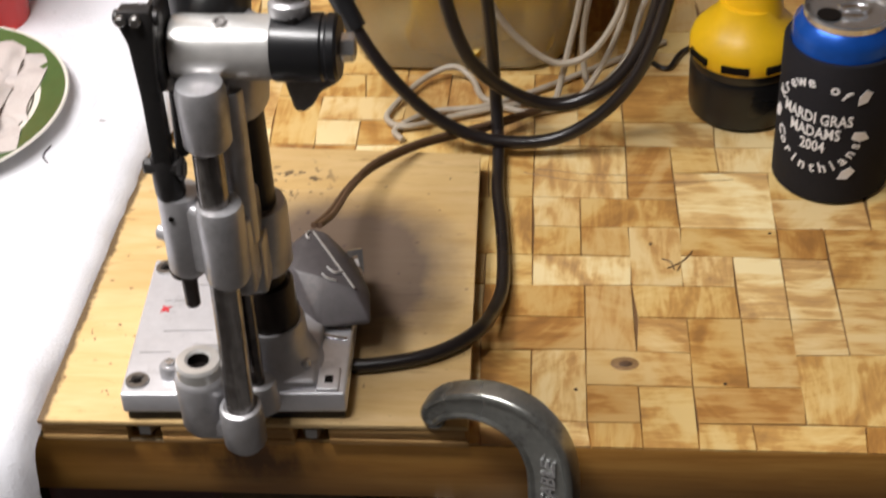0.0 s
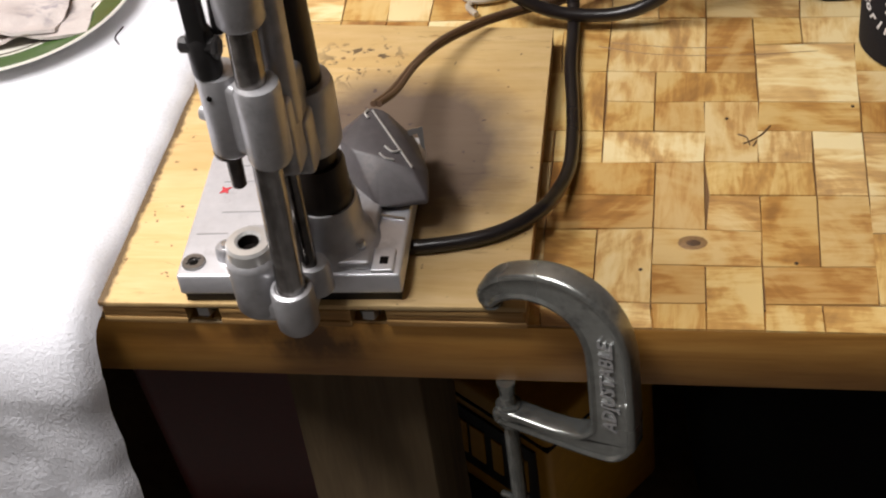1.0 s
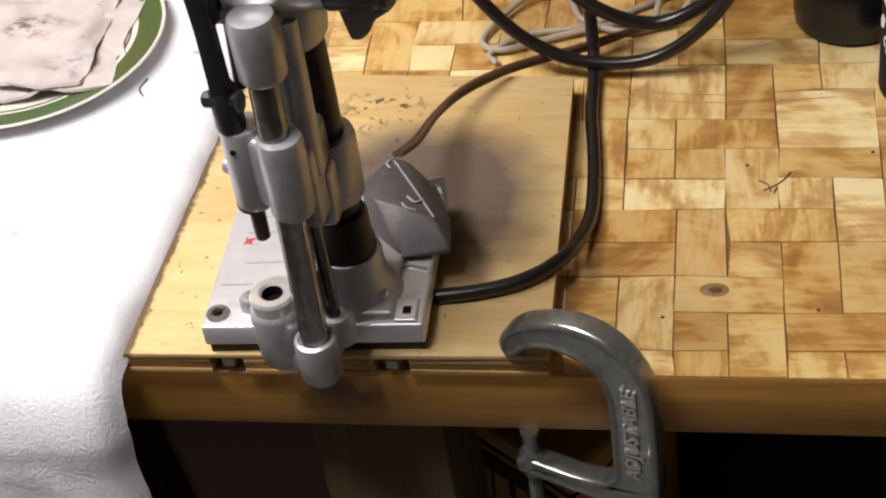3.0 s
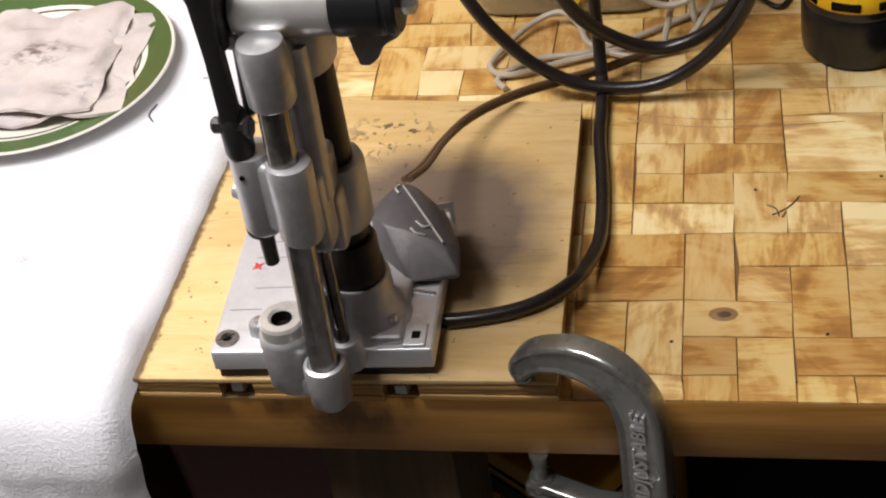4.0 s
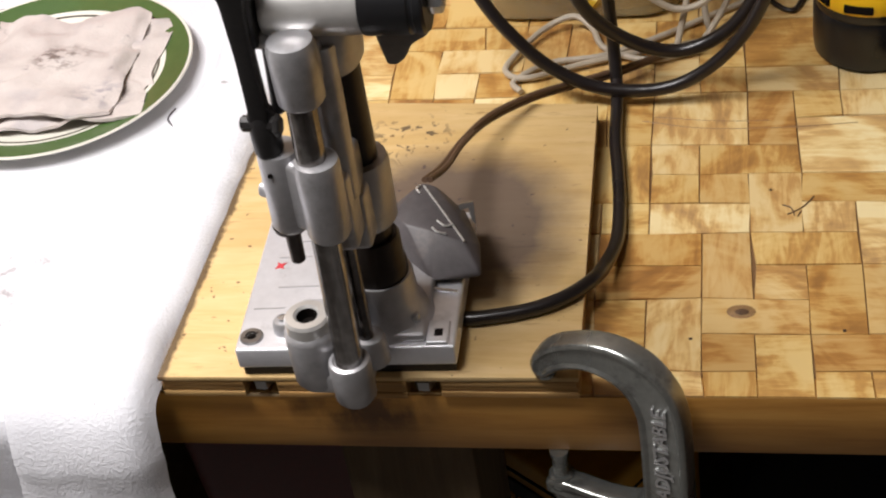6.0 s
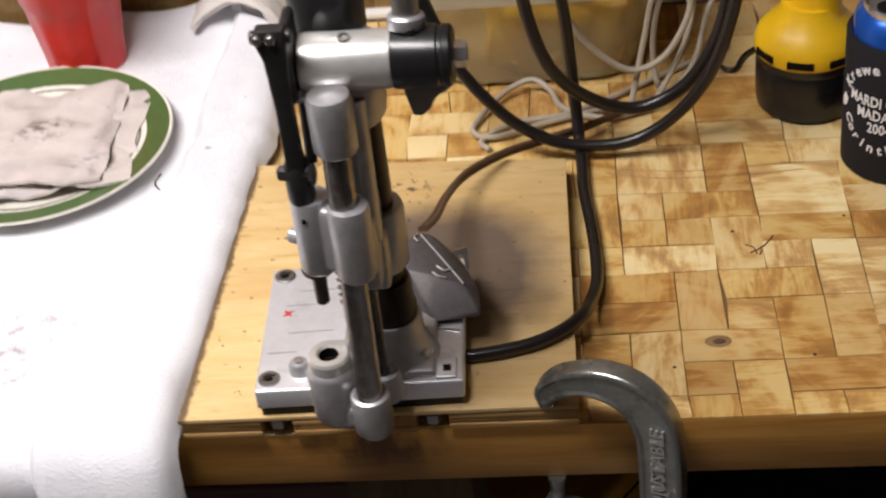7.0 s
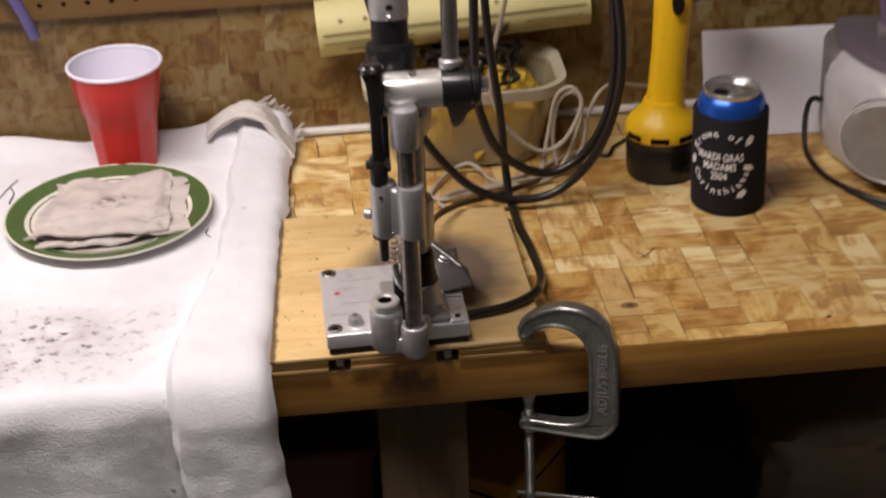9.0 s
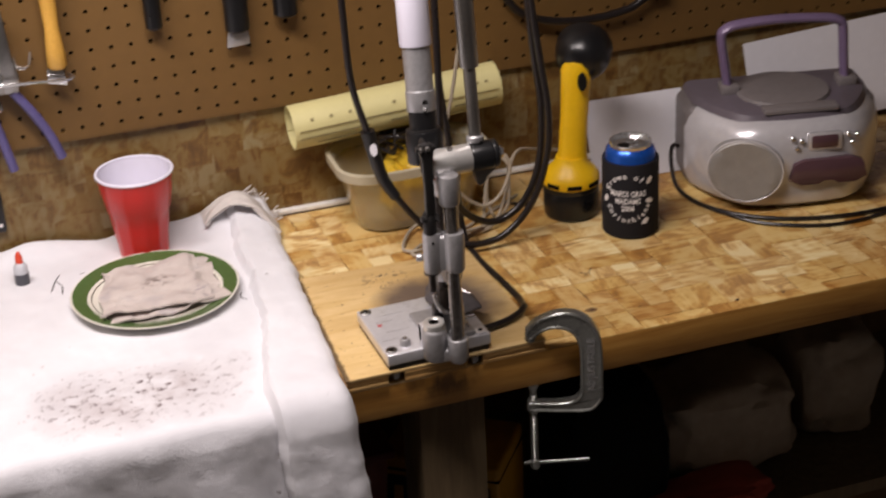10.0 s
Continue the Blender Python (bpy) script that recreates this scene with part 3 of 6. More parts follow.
part("rod_cap", lathe([(0.0, 0.2185), (0.0105, 0.2185), (0.0117, 0.2205), (0.0120, 0.2485), (0.0108, 0.2525), (0.0070, 0.2537), (0.0, 0.2540)], (0.1285, -0.0215, 0), seg=40), M["alu"], press)
part("cap_bridge", box(0.121, 0.1385, -0.020, 0.012, 0.2225, 0.245, 0.004, 3), M["alu"], press)
second_rod = part("second_rod", rod((0.1345, -0.0065, 0.150), (0.1357, -0.0030, 0.238), 0.0082, seg=28), M["alu"], press)
part("lower_pin", rod((0.1312, -0.0120, 0.045), (0.1318, -0.0105, 0.150), 0.0042, seg=20), M["rod_steel"], second_rod, "slim steel pin behind the guide rod")
part("pin_foot", lathe([(0, BASE_Z), (0.0100, BASE_Z), (0.0092, 0.052), (0.0080, 0.0555), (0.0048, 0.056), (0.0, 0.0555)], (0.1322, -0.011, 0), seg=28), M["alu"], second_rod)

# column
part("column_collar", lathe([(0.0, BASE_Z), (0.0262, BASE_Z), (0.0232, 0.0435), (0.0205, 0.047), (0.0190, 0.054), (0.0182, 0.0675), (0.0174, 0.0700), (0.0162, 0.0702), (0.0156, 0.0680), (0.0, 0.0665)], (CX, CY, 0), seg=44), M["alu"], press)
column = part("column", rod((CX, CY, 0.066), (CX, CY, 0.248), 0.0112, seg=32), M["black_column"], press, "oily black steel column")
part("column_nut", lathe([(0.0115, 0.0683), (0.0155, 0.0683), (0.0160, 0.071), (0.0158, 0.0785), (0.0150, 0.0800), (0.0148, 0.0945), (0.0136, 0.0970), (0.0115, 0.0970)], (CX, CY, 0), seg=40), M["black_column"], column)
# tiny chrome bead stands in for a glint on the black nut
part("glint_bead", lathe([(0, 0), (0.0012, 0), (0.0009, 0.0007), (0, 0.0009)], (CX - 0.001, CY - 0.0147, 0.0735), (0, -1, 0.2), 10), M["chrome"], column)
# sliding carriage
carriage = part("carriage", lathe([(0.0, 0.1385), (0.0092, 0.1385), (0.0104, 0.1405), (0.0108, 0.1835), (0.0101, 0.1868), (0.0060, 0.1872), (0.0, 0.1868)], (AX, AY, 0), (0.022, 0.0, 1.0), seg=36), M["alu"], press, "cast sliding carriage with three sleeves")
part("front_sleeve", lathe([(0.0077, 0.1405), (0.0098, 0.1405), (0.0112, 0.1435), (0.0116, 0.1835), (0.0108, 0.1868), (0.0077, 0.1872)], (0.1278, -0.0285, 0), (0.012, 0.012, 1.0), seg=36), M["alu"], carriage)
part("rear_sleeve", lathe([(0.0114, 0.107), (0.0143, 0.107), (0.0160, 0.110), (0.0166, 0.1455), (0.0155, 0.149), (0.0114, 0.1495)], (CX, CY, 0), seg=36), M["alu"], carriage)
part("bridge", shifted(box(-0.011, 0.011, -0.0072, 0.0072, 0.1415, 0.1835, 0.0035, 3), Matrix.Translation((0.1175, -0.0195, 0)) @ Matrix.Rotation(radians(-26), 4, "Z")), M["alu"], carriage)
part("side_web", box(0.1205, 0.1405, -0.020, 0.018, 0.1215, 0.170, 0.0045, 3), M["alu"], carriage)
part("rear_web", box(0.1265, 0.1425, -0.004, 0.022, 0.109, 0.146, 0.0040, 3), M["alu"], carriage)
part("pin_hole", rod((AX + 0.0012, AY - 0.0103, 0.1775), (AX + 0.0012, AY - 0.0113, 0.1775), 0.0014, seg=12), M["hole_shade"], carriage)
part("side_lug", rod((AX - 0.0125, AY + 0.010, 0.154), (AX - 0.006, AY + 0.007, 0.154), 0.0045, bevel=0.0012), M["alu"], carriage)
part("punch", lathe([(0.0, 0.1135), (0.0028, 0.1135), (0.0038, 0.1146), (0.0042, 0.1362), (0.0088, 0.1366), (0.0090, 0.1384), (0.0, 0.1384)], (AX, AY, 0), (0.01, 0.0, 1.0), seg=24), M["punch_steel"], press, "dark steel punch pin")
spring_pts = [(0.1145 + 0.0031 * math.cos(i * 0.9), 0.002 + 0.0031 * math.sin(i * 0.9), 0.096 + 0.00075 * i) for i in range(60)]
part("coil_spring", tube(spring_pts, 0.0008, 2, 6), M["chrome"], press)
part("bent_arm", tube([(0.1135, 0.004, 0.099), (0.1155, -0.001, 0.088), (0.1195, -0.005, 0.0805), (0.1245, -0.007, 0.0785)], 0.0032, 6, 10), M["chrome"], press)
part("arm_block", box(0.112, 0.1225, 0.003, 0.016, BASE_Z + 0.004, 0.082, 0.002), M["black_metal"], press)
# linkage beside the head
LY = -0.021
bar = [(-0.0046, -0.052), (-0.0044, -0.012), (-0.0058, 0.018), (-0.0096, 0.0300), (-0.0080, 0.0355), (0.0065, 0.0355), (0.0078, 0.030), (0.0056, 0.012), (0.0044, -0.012), (0.0048, -0.052)]
link = part("link_bar", prism(bar, 0.009, pose(0.1057, LY + 0.0045, 0.257, 90), 0.0016), M["black_metal"], press, "black steel linkage bar")
part("clevis_pin", rod((0.0945, LY + 0.001, 0.2865), (0.1155, LY + 0.001, 0.2865), 0.0038, bevel=0.0008, seg=14), M["black_metal"], link)
for dx in (-0.0055, 0.0012):
    part("clevis_pin", rod((0.1047 + dx, LY - 0.0075, 0.2885), (0.1047 + dx, LY - 0.0025, 0.2885), 0.0027, bevel=0.0008, seg=14), M["steel"], link)
part("crank_arm", box(0.1065, 0.1125, -0.021, 0.010, 0.2455, 0.2875, 0.003, 3), M["black_metal"], link)
part("link_fork", lathe([(0.0, 0.1865), (0.0066, 0.1865), (0.0074, 0.189), (0.0074, 0.2085), (0.0055, 0.213), (0.0, 0.214)], (0.1056, LY + 0.002, 0), seg=20), M["black_metal"], link)
part("link_bolt", rod((0.0955, LY, 0.2055), (0.1155, LY - 0.001, 0.2055), 0.0041, bevel=0.001, seg=8), M["black_metal"], link)
part("bolt_nut", rod((0.1120, LY - 0.001, 0.2045), (0.1155, LY - 0.001, 0.2045), 0.0058, bevel=0.001, seg=6), M["black_metal"], link)
part("rear_link", rod((0.1130, -0.006, 0.252), (0.1125, -0.012, 0.205), 0.0032, bevel=0.001, seg=12), M["black_metal"], link)
part("ball_joint", lathe([(0, -0.005), (0.0036, -0.0035), (0.005, 0), (0.0036, 0.0035), (0, 0.005)], (0.1118, -0.012, 0.2475), seg=16), M["steel"], link)
# head
HZ = 0.2585
head = part("head", lathe([(0.0, 0.1125), (0.0128, 0.1125), (0.0152, 0.1140), (0.0156, 0.118), (0.0152, 0.132), (0.0155, 0.158), (0.0151, 0.1605), (0.0, 0.1605)], (0, 0.0, HZ), (1, 0, 0), 44), M["alu_bright"], press, "bright cast aluminium head")
neck = lathe([(0.0, 0.2155), (0.0140, 0.2155), (0.0158, 0.2185), (0.0172, 0.232), (0.0185, 0.247), (0.0165, 0.2585), (0.0, 0.2585)], (CX + 0.001, 0.016, 0), seg=32, squash=(1.0, 1.25))
part("neck", neck, M["alu"], head)
part("head_plug", lathe([(0.0, 0.0), (0.0033, 0.0), (0.0033, 0.0014), (0.0022, 0.0014), (0.0016, 0.0004), (0, 0.0004)], (0.1375, -0.003, HZ + 0.0149), (0, -0.2, 1), seg=14), M["steel"], head)
knob = part("knob", lathe([(0.0, 0.1608), (0.0156, 0.1608), (0.0162, 0.1625), (0.0162, 0.1835), (0.0154, 0.1845), (0.0154, 0.1858), (0.0162, 0.1868), (0.0160, 0.1900), (0.0146, 0.1914), (0.0, 0.1914)], (0, 0.0, HZ), (1, 0, 0), 40), M["black_plastic"], press, "black end collar with a groove")
part("hex_bolt", lathe([(0.0, 0.1915), (0.0068, 0.1915), (0.0068, 0.1972), (0.0058, 0.1985), (0.0, 0.1985)], (0, 0.0, HZ), (1, 0, 0), 6), M["chrome"], knob)
part("set_bolt", lathe([(0, 0), (0.0042, 0), (0.0042, 0.003), (0.003, 0.0038), (0, 0.0038)], (0.171, -0.002, HZ + 0.0158), seg=10), M["black_metal"], knob)
part("stop_wing", prism([(0.0, 0.0), (0.026, 0.001), (0.0255, -0.0035), (0.017, -0.0085), (0.0135, -0.0155), (0.009, -0.0195), (0.004, -0.0190), (0.002, -0.010)], 0.011, pose(0.1635, 0.007, HZ - 0.0145, 90), 0.0018), M["dusty_cast"], knob, "dusty cast stop wing")
# lever handle and rear bar
lean = Vector((0.02, 0.19, 1.0)).normalized()
foot = Vector((0.1225, 0.036, 0.246))
lever = part("lever_handle", lathe([(0.0, 0.0), (0.0195, 0.0), (0.0205, 0.002), (0.0205, 0.033), (0.0198, 0.0355), (0.0160, 0.0375), (0.0152, 0.038), (0.0152, 0.058), (0.0, 0.058)], foot, lean, 36), M["black_plastic"], press, "upright lever with black socket and white grip")
part("socket_ring", lathe([(0.0156, 0.0362), (0.0190, 0.0362), (0.0190, 0.0380), (0.0156, 0.0380)], foot, lean, 36), M["black_metal"], lever)
part("pipe", lathe([(0.0, 0.058), (0.0158, 0.058), (0.0162, 0.059), (0.0162, 0.080), (0.0152, 0.081), (0.0152, 0.129), (0.0, 0.129)], foot, lean, 32), M["alu"], lever, "grey steel pipe")
part("pipe_hole", rod(foot + lean * 0.0695 + Vector((0.0, -0.0158, 0.002)), foot + lean * 0.0695 + Vector((0.0, -0.0164, 0.002)), 0.003, seg=16), M["hole_shade"], lever)
part("pipe_pin", rod(foot + lean * 0.0645 + Vector((-0.001, -0.012, 0)), foot + lean * 0.0645 + Vector((-0.001, -0.0195, 0)), 0.0022, bevel=0.0006, seg=12), M["chrome"], lever)
part("grip", lathe([(0.0, 0.1288), (0.0172, 0.1288), (0.0178, 0.130), (0.0178, 0.30), (0.015, 0.306), (0.0, 0.307)], foot, lean, 32), M["white_plastic"], lever, "white plastic grip sleeve")
bar_foot = Vector((0.1690, 0.003, 0.2725))
rear_bar = part("rear_bar", rod(bar_foot, bar_foot + lean * 0.085, 0.0068, seg=20), M["steel"], press, "upright grey steel bar with sleeve")
part("bar_collar", lathe([(0.0, 0.0), (0.0092, 0.0), (0.0098, 0.001), (0.0098, 0.006), (0.0088, 0.0072), (0.0, 0.0072)], bar_foot + lean * 0.0015, lean, 20), M["alu"], rear_bar)
part("bar_sleeve", lathe([(0.0, 0.083), (0.0095, 0.083), (0.0105, 0.085), (0.0105, 0.25), (0.0, 0.252)], bar_foot, lean, 20), M["steel"], rear_bar)
# grey block on the rear corner of the base
grey_paint = smooth_mat("dull_grey_spray_paint", (0.085, 0.075, 0.078), 0.5, 0.1, 0.3, 50, 0.3, dirt=(0.19, 0.155, 0.14), dirt_amount=0.5)
block = bmesh.new()
for p in ((0.1445, 0.1085, 0.0650), (0.1530, 0.1080, 0.0625), (0.1290, 0.0960, 0.0585), (0.1300, 0.0840, 0.0610), (0.1395, 0.0735, 0.0620), (0.1545, 0.0700, 0.0605), (0.1745, 0.0650, 0.0560), (0.1585, 0.0600, 0.0500), (0.1565, 0.0470, 0.0415), (0.1845, 0.0510, 0.0415), (0.1840, 0.0515, 0.0450), (0.1825, 0.0710, 0.0495), (0.1690, 0.1050, 0.0450), (0.1400, 0.1150, 0.0450), (0.1280, 0.0980, 0.0415), (0.1340, 0.0700, 0.0415)):
    block.verts.new(p)
hull = bmesh.ops.convex_hull(block, input=block.verts[:])
bmesh.ops.delete(block, geom=list({g for g in hull["geom_interior"] + hull["geom_unused"] if isinstance(g, bmesh.types.BMVert)}), context="VERTS")
bmesh.ops.bevel(block, geom=block.edges[:], offset=0.0012, segments=2, affect="EDGES", profile=0.5)
switch_block = part("switch_block", block, grey_paint, press, "dull grey sprayed block with bright scratches")
part("block_foot", box(0.136, 0.168, 0.060, 0.105, BASE_Z, 0.0422), M["black_metal"], press)
part("bracket_lip", tube([(0.1435, 0.057, 0.0425), (0.148, 0.049, 0.0398), (0.156, 0.0445, 0.0395), (0.172, 0.0415, 0.0392)], 0.0011, 8, 8), M["chrome"], press)
for pts in (((0.1465, 0.1045, 0.0655), (0.1605, 0.0850, 0.0610), (0.1745, 0.0650, 0.0566)), ((0.1575, 0.078, 0.0612), (0.1625, 0.0745, 0.0600), (0.1670, 0.0765, 0.0596)), ((0.1555, 0.072, 0.0612), (0.1590, 0.0690, 0.0602), (0.1640, 0.0685, 0.0590)), ((0.1440, 0.1050, 0.0655), (0.1425, 0.1020, 0.0655), (0.1450, 0.0985, 0.0650))):
    part("scratch", tube(pts, 0.00065, 4, 6), M["alu_bright"], switch_block)
part("tab", prism([(0, 0), (0.009, 0.0005), (0.0085, -0.014), (0.0065, -0.011), (0.0055, -0.003), (0.0005, -0.004)], 0.0008, pose(0.1655, 0.102, 0.0535, 62, 0, 14)), M["chrome"], switch_block, "small bright bent tab")

# ---- clamp ----
clamp = thing("c_clamp", "worn cast-metal clamp gripping the board and bench edge", "clamp")
CLAMP_M = Matrix.Translation((0.2185, 0.002, 0)) @ Matrix.Rotation(radians(-21), 4, "Z") @ Matrix.Rotation(radians(90), 4, "X")
outer = [(0.003, 0.0195), (-0.0003, 0.0245), (0.0012, 0.033), (0.011, 0.0435), (0.024, 0.0505), (0.038, 0.0550), (0.052, 0.0552), (0.065, 0.051), (0.076, 0.042), (0.084, 0.029), (0.088, 0.012), (0.089, -0.01), (0.089, -0.056), (0.087, -0.064), (0.080, -0.0735), (0.070, -0.0780), (0.045, -0.0785), (0.010, -0.0770), (0.001, -0.0760), (-0.0005, -0.071), (0.001, -0.0655), (0.010, -0.0645), (0.037, -0.0655), (0.053, -0.0625), (0.0605, -0.056), (0.0625, -0.047), (0.0625, -0.002), (0.061, 0.012), (0.056, 0.024), (0.047, 0.0315), (0.034, 0.0340), (0.022, 0.0308), (0.0135, 0.0250), (0.0085, 0.0196)]
ring = [Vector((x, y, 0)) for x, y in outer]
count = len(ring)
smooth_line = spline([ring[-1]] + ring + [ring[0], ring[1]], 3)[3:3 + 3 * count]
outer = [(p.x, p.y) for p in smooth_line]
frame_bm = bmesh.new()
vs = [frame_bm.verts.new((x, y, -0.0075)) for x, y in outer]
fc = frame_bm.faces.new(vs)
up = [g for g in bmesh.ops.extrude_face_region(frame_bm, geom=[fc])["geom"] if isinstance(g, bmesh.types.BMVert)]
bmesh.ops.translate(frame_bm, verts=up, vec=(0, 0, 0.015))
bmesh.ops.bevel(frame_bm, geom=[e for e in frame_bm.edges if len(e.link_faces) == 2 and any(len(f.verts) > 10 for f in e.link_faces)], offset=0.0028, segments=3, affect='EDGES', profile=0.5)
caps = [f for f in frame_bm.faces if len(f.verts) > 10]
bmesh.ops.inset_region(frame_bm, faces=caps, thickness=0.0018, depth=0.0, use_even_offset=True)
caps = [f for f in frame_bm.faces if len(f.verts) > 10]
for f in caps:
    bmesh.ops.translate(frame_bm, verts=f.verts[:], vec=(0, 0, 0.0016 if f.calc_center_median().z < 0 else -0.0016))
clamp_frame = part("clamp_frame", shifted(frame_bm, CLAMP_M), M["clamp"], clamp)
letters = shifted(lettering("ADJUSTABLE", 0.0128, 0.0009), CLAMP_M @ Matrix.Translation((0.0757, -0.014, 0.0064)) @ Matrix.Rotation(radians(90), 4, "Z") @ Matrix.Diagonal((0.97, 0.94, 1, 1)))
part("raised_letters", letters, M["chrome"], clamp_frame, "raised cast letters")
part("jaw_pad", shifted(lathe([(0, 0.0172), (0.006, 0.0172), (0.0065, 0.0195), (0, 0.0215)], (0, 0, 0)), Matrix.Translation((0.2235, 0.0, 0))), M["clamp"], clamp)
sx, sy = 0.2255, 0.0
screw = part("clamp_screw", rod((sx, sy, -0.153), (sx, sy, -0.050), 0.0042, seg=16), M["clamp"], clamp)
thread = [(sx + 0.0043 * math.cos(i * 0.785), sy + 0.0043 * math.sin(i * 0.785), -0.150 + 0.00022 * i) for i in range(430)]
part("thread", tube(thread, 0.0006, 1, 5), M["clamp"], screw)
part("swivel_pad", lathe([(0, -0.0525), (0.0045, -0.0525), (0.0055, -0.048), (0.0055, -0.0452), (0, -0.0452)], (sx, sy, 0), seg=20), M["clamp"], clamp)
part("threaded_hub", lathe([(0, -0.080), (0.0065, -0.080), (0.0075, -0.0785), (0.0075, -0.064), (0.0065, -0.0628), (0, -0.0628)], (sx, sy, 0), seg=20), M["clamp"], clamp)
part("tommy_bar", rod((sx - 0.012, sy + 0.006, -0.1535), (sx + 0.058, sy - 0.03, -0.143), 0.0022, bevel=0.0006, seg=12), M["clamp"], clamp)
part("screw_head", lathe([(0, -0.159), (0.005, -0.159), (0.006, -0.157), (0.006, -0.149), (0, -0.148)], (sx, sy, 0), seg=18), M["clamp"], clamp)

# ---- towel ----
TOWEL_L, TOWEL_BACK = -0.86, 0.482


def towel_point(u, v):
    """u runs across to the folded hem on the right, v from the wall to the front edge and down."""
    flat, turn, drop = 0.497, 0.020, 0.43
    s = v * (flat + turn + drop)
    right = 0.0 + 0.022 * max(0.0, 1 - s / flat) + wobble((0, s * 1.0, 3), 14, 0.006) + wobble((1, s, 3), 45, 0.0025)
    x = TOWEL_L + (right - TOWEL_L) * u
    d = right - x
    wide = min(1.0, max(0.0, (s - 0.28) / 0.17))
    w = 0.060 + 0.026 * wide * wide * (3 - 2 * wide) + wobble((2, s, 5), 6, 0.006)
    hem = strip = 0.0
    if d < w:
        k = min(1.0, (w - d) / 0.009)
        e = min(1.0, d / 0.022 + 0.02)
        strip = k * k * (3 - 2 * k)
        hem = 0.015 * k * k * (3 - 2 * k) * math.sqrt(max(0.0, 1 - (1 - e) ** 2))
    edge = min(1.0, d / 0.008 + 0.15)
    h = 0.0035 + 0.0055 * edge + hem
    h += (wobble((x, s, 0), 38, 0.0012) + wobble((x, s, 7), 110, 0.0005) + wobble((x, s, 2), 9, 0.002)) * edge
    if s < flat:
        y = TOWEL_BACK - s
        bulge = math.exp(-((x + 0.035) / 0.04) ** 2 - ((y - 0.452) / 0.04) ** 2) * 0.006
        ridge = math.exp(-((y - 0.478) / 0.02) ** 2) * 0.012 * (1 + wobble((x, 0, 9), 12, 1.0))
        return (x, y, max(0.0032, h + bulge + max(0.0, ridge)))
    r = turn / (math.pi / 2)
    y0 = TOWEL_BACK - flat
    if s < flat + turn:
        a = (s - flat) / r
        return (x, y0 - (r + h - 0.006) * math.sin(a), (r + h) * math.cos(a) - r)
    q = s - flat - turn
    sway = 0.5 + 0.5 * math.tanh(q * 14 - 1)
    wave = (math.sin(x * 34 + 0.8 + wobble((x, 0, 1), 6, 1.5)) * 0.012 + math.sin(x * 71 + q * 5) * 0.004) * sway * (1 - 0.75 * strip)
    swing = 0.022 * q / drop
    return (x + swing * u, y0 - (r + h - 0.006) - 0.012 * sway - 0.010 * strip * sway - wave * 0.9, -r - q)


towel = thing("towel", "white terry towel draped over the bench with oily smudges", "towel")
part("cloth", sheet(230, 210, towel_point, 0.003), M["towel"], towel)


def fold_point(u, v):
    """The turned-back end of the towel: it arches over the hem by the wall and hangs to a frayed tip."""
    x = -0.070 + 0.096 * u
    p = (x, v * 0.1, 3)
    arch = math.sin(math.pi * min(1.0, 0.06 + 0.90 * u))
    front = 0.446 - 0.034 * u * u + wobble((x, 0, 4), 50, 0.003)
    y = front + (0.479 - front) * v
    roll_over = math.sin(math.pi * (0.12 + 0.76 * v))
    z = 0.022 + 0.035 * arch * (0.72 + 0.28 * roll_over) - 0.014 * max(0.0, (u - 0.62) / 0.38) ** 1.5 + wobble(p, 45, 0.003) + wobble(p, 120, 0.001)
    return (x + wobble(p, 28, 0.003), y, max(0.005, z))


# greyer copy of the towel, the fold's shade put into its colour
M["towel_shade"] = smooth_mat("shaded_towel_back", (0.60, 0.56, 0.53), 0.95, 0, 0.15, 90, 0.8, 0.1)
part("turned_end", sheet(70, 44, fold_point, 0.005), M["towel_shade"], towel, "turned-back end in painted towel shade with frayed edge")
for k in range(30):
    p = Vector(fold_point(0.60 + 0.40 * k / 30, 1.0)) if k < 22 else Vector(fold_point(1.0, 1 - 0.5 * (k - 22) / 8))
    d = Vector((0.006 + 0.006 * random.random(), random.uniform(-0.006, 0.003), random.uniform(0.001, 0.009)))
    part("fringe", tube([p - d * 0.3, p + d * 0.5, p + d + Vector((0, 0, random.uniform(-0.003, 0.002)))], 0.0009, 3, 5), M["towel_shade"], towel)

# ---- plate with folded rag ----
PX, PY, PS = -0.1625, 0.2935, 0.995
plate = thing("dinner_plate", "white dinner plate with a broad green rim", "plate")
part("dish", lathe([(r * PS, z) for r, z in ((0.0, 0.0092), (0.062, 0.0092), (0.064, 0.0112), (0.078, 0.016), (0.1035, 0.0235), (0.1052, 0.0248), (0.1045, 0.0258), (0.0775, 0.0192), (0.066, 0.0148), (0.0, 0.0132))], (PX, PY, 0), seg=72), M["glaze"], plate)


def band(r0, z0, r1, z1):
    bm = bmesh.new()
    seg = 72
    rows = []
    for r, z in ((r0, z0), (r1, z1), (r1, z1 - 0.0005), (r0, z0 - 0.0005)):
        rows.append([bm.verts.new((PX + r * PS * math.cos(2 * math.pi * i / seg), PY + r * PS * math.sin(2 * math.pi * i / seg), z)) for i in range(seg)])
    for k in range(4):
        for i in range(seg):
            bm.faces.new((rows[k][i], rows[k][(i + 1) % seg], rows[(k + 1) % 4][(i + 1) % seg], rows[(k + 1) % 4][i]))
    return bm


def rim_z(r):
    return 0.0192 + (r - 0.0775) / 0.027 * 0.0066


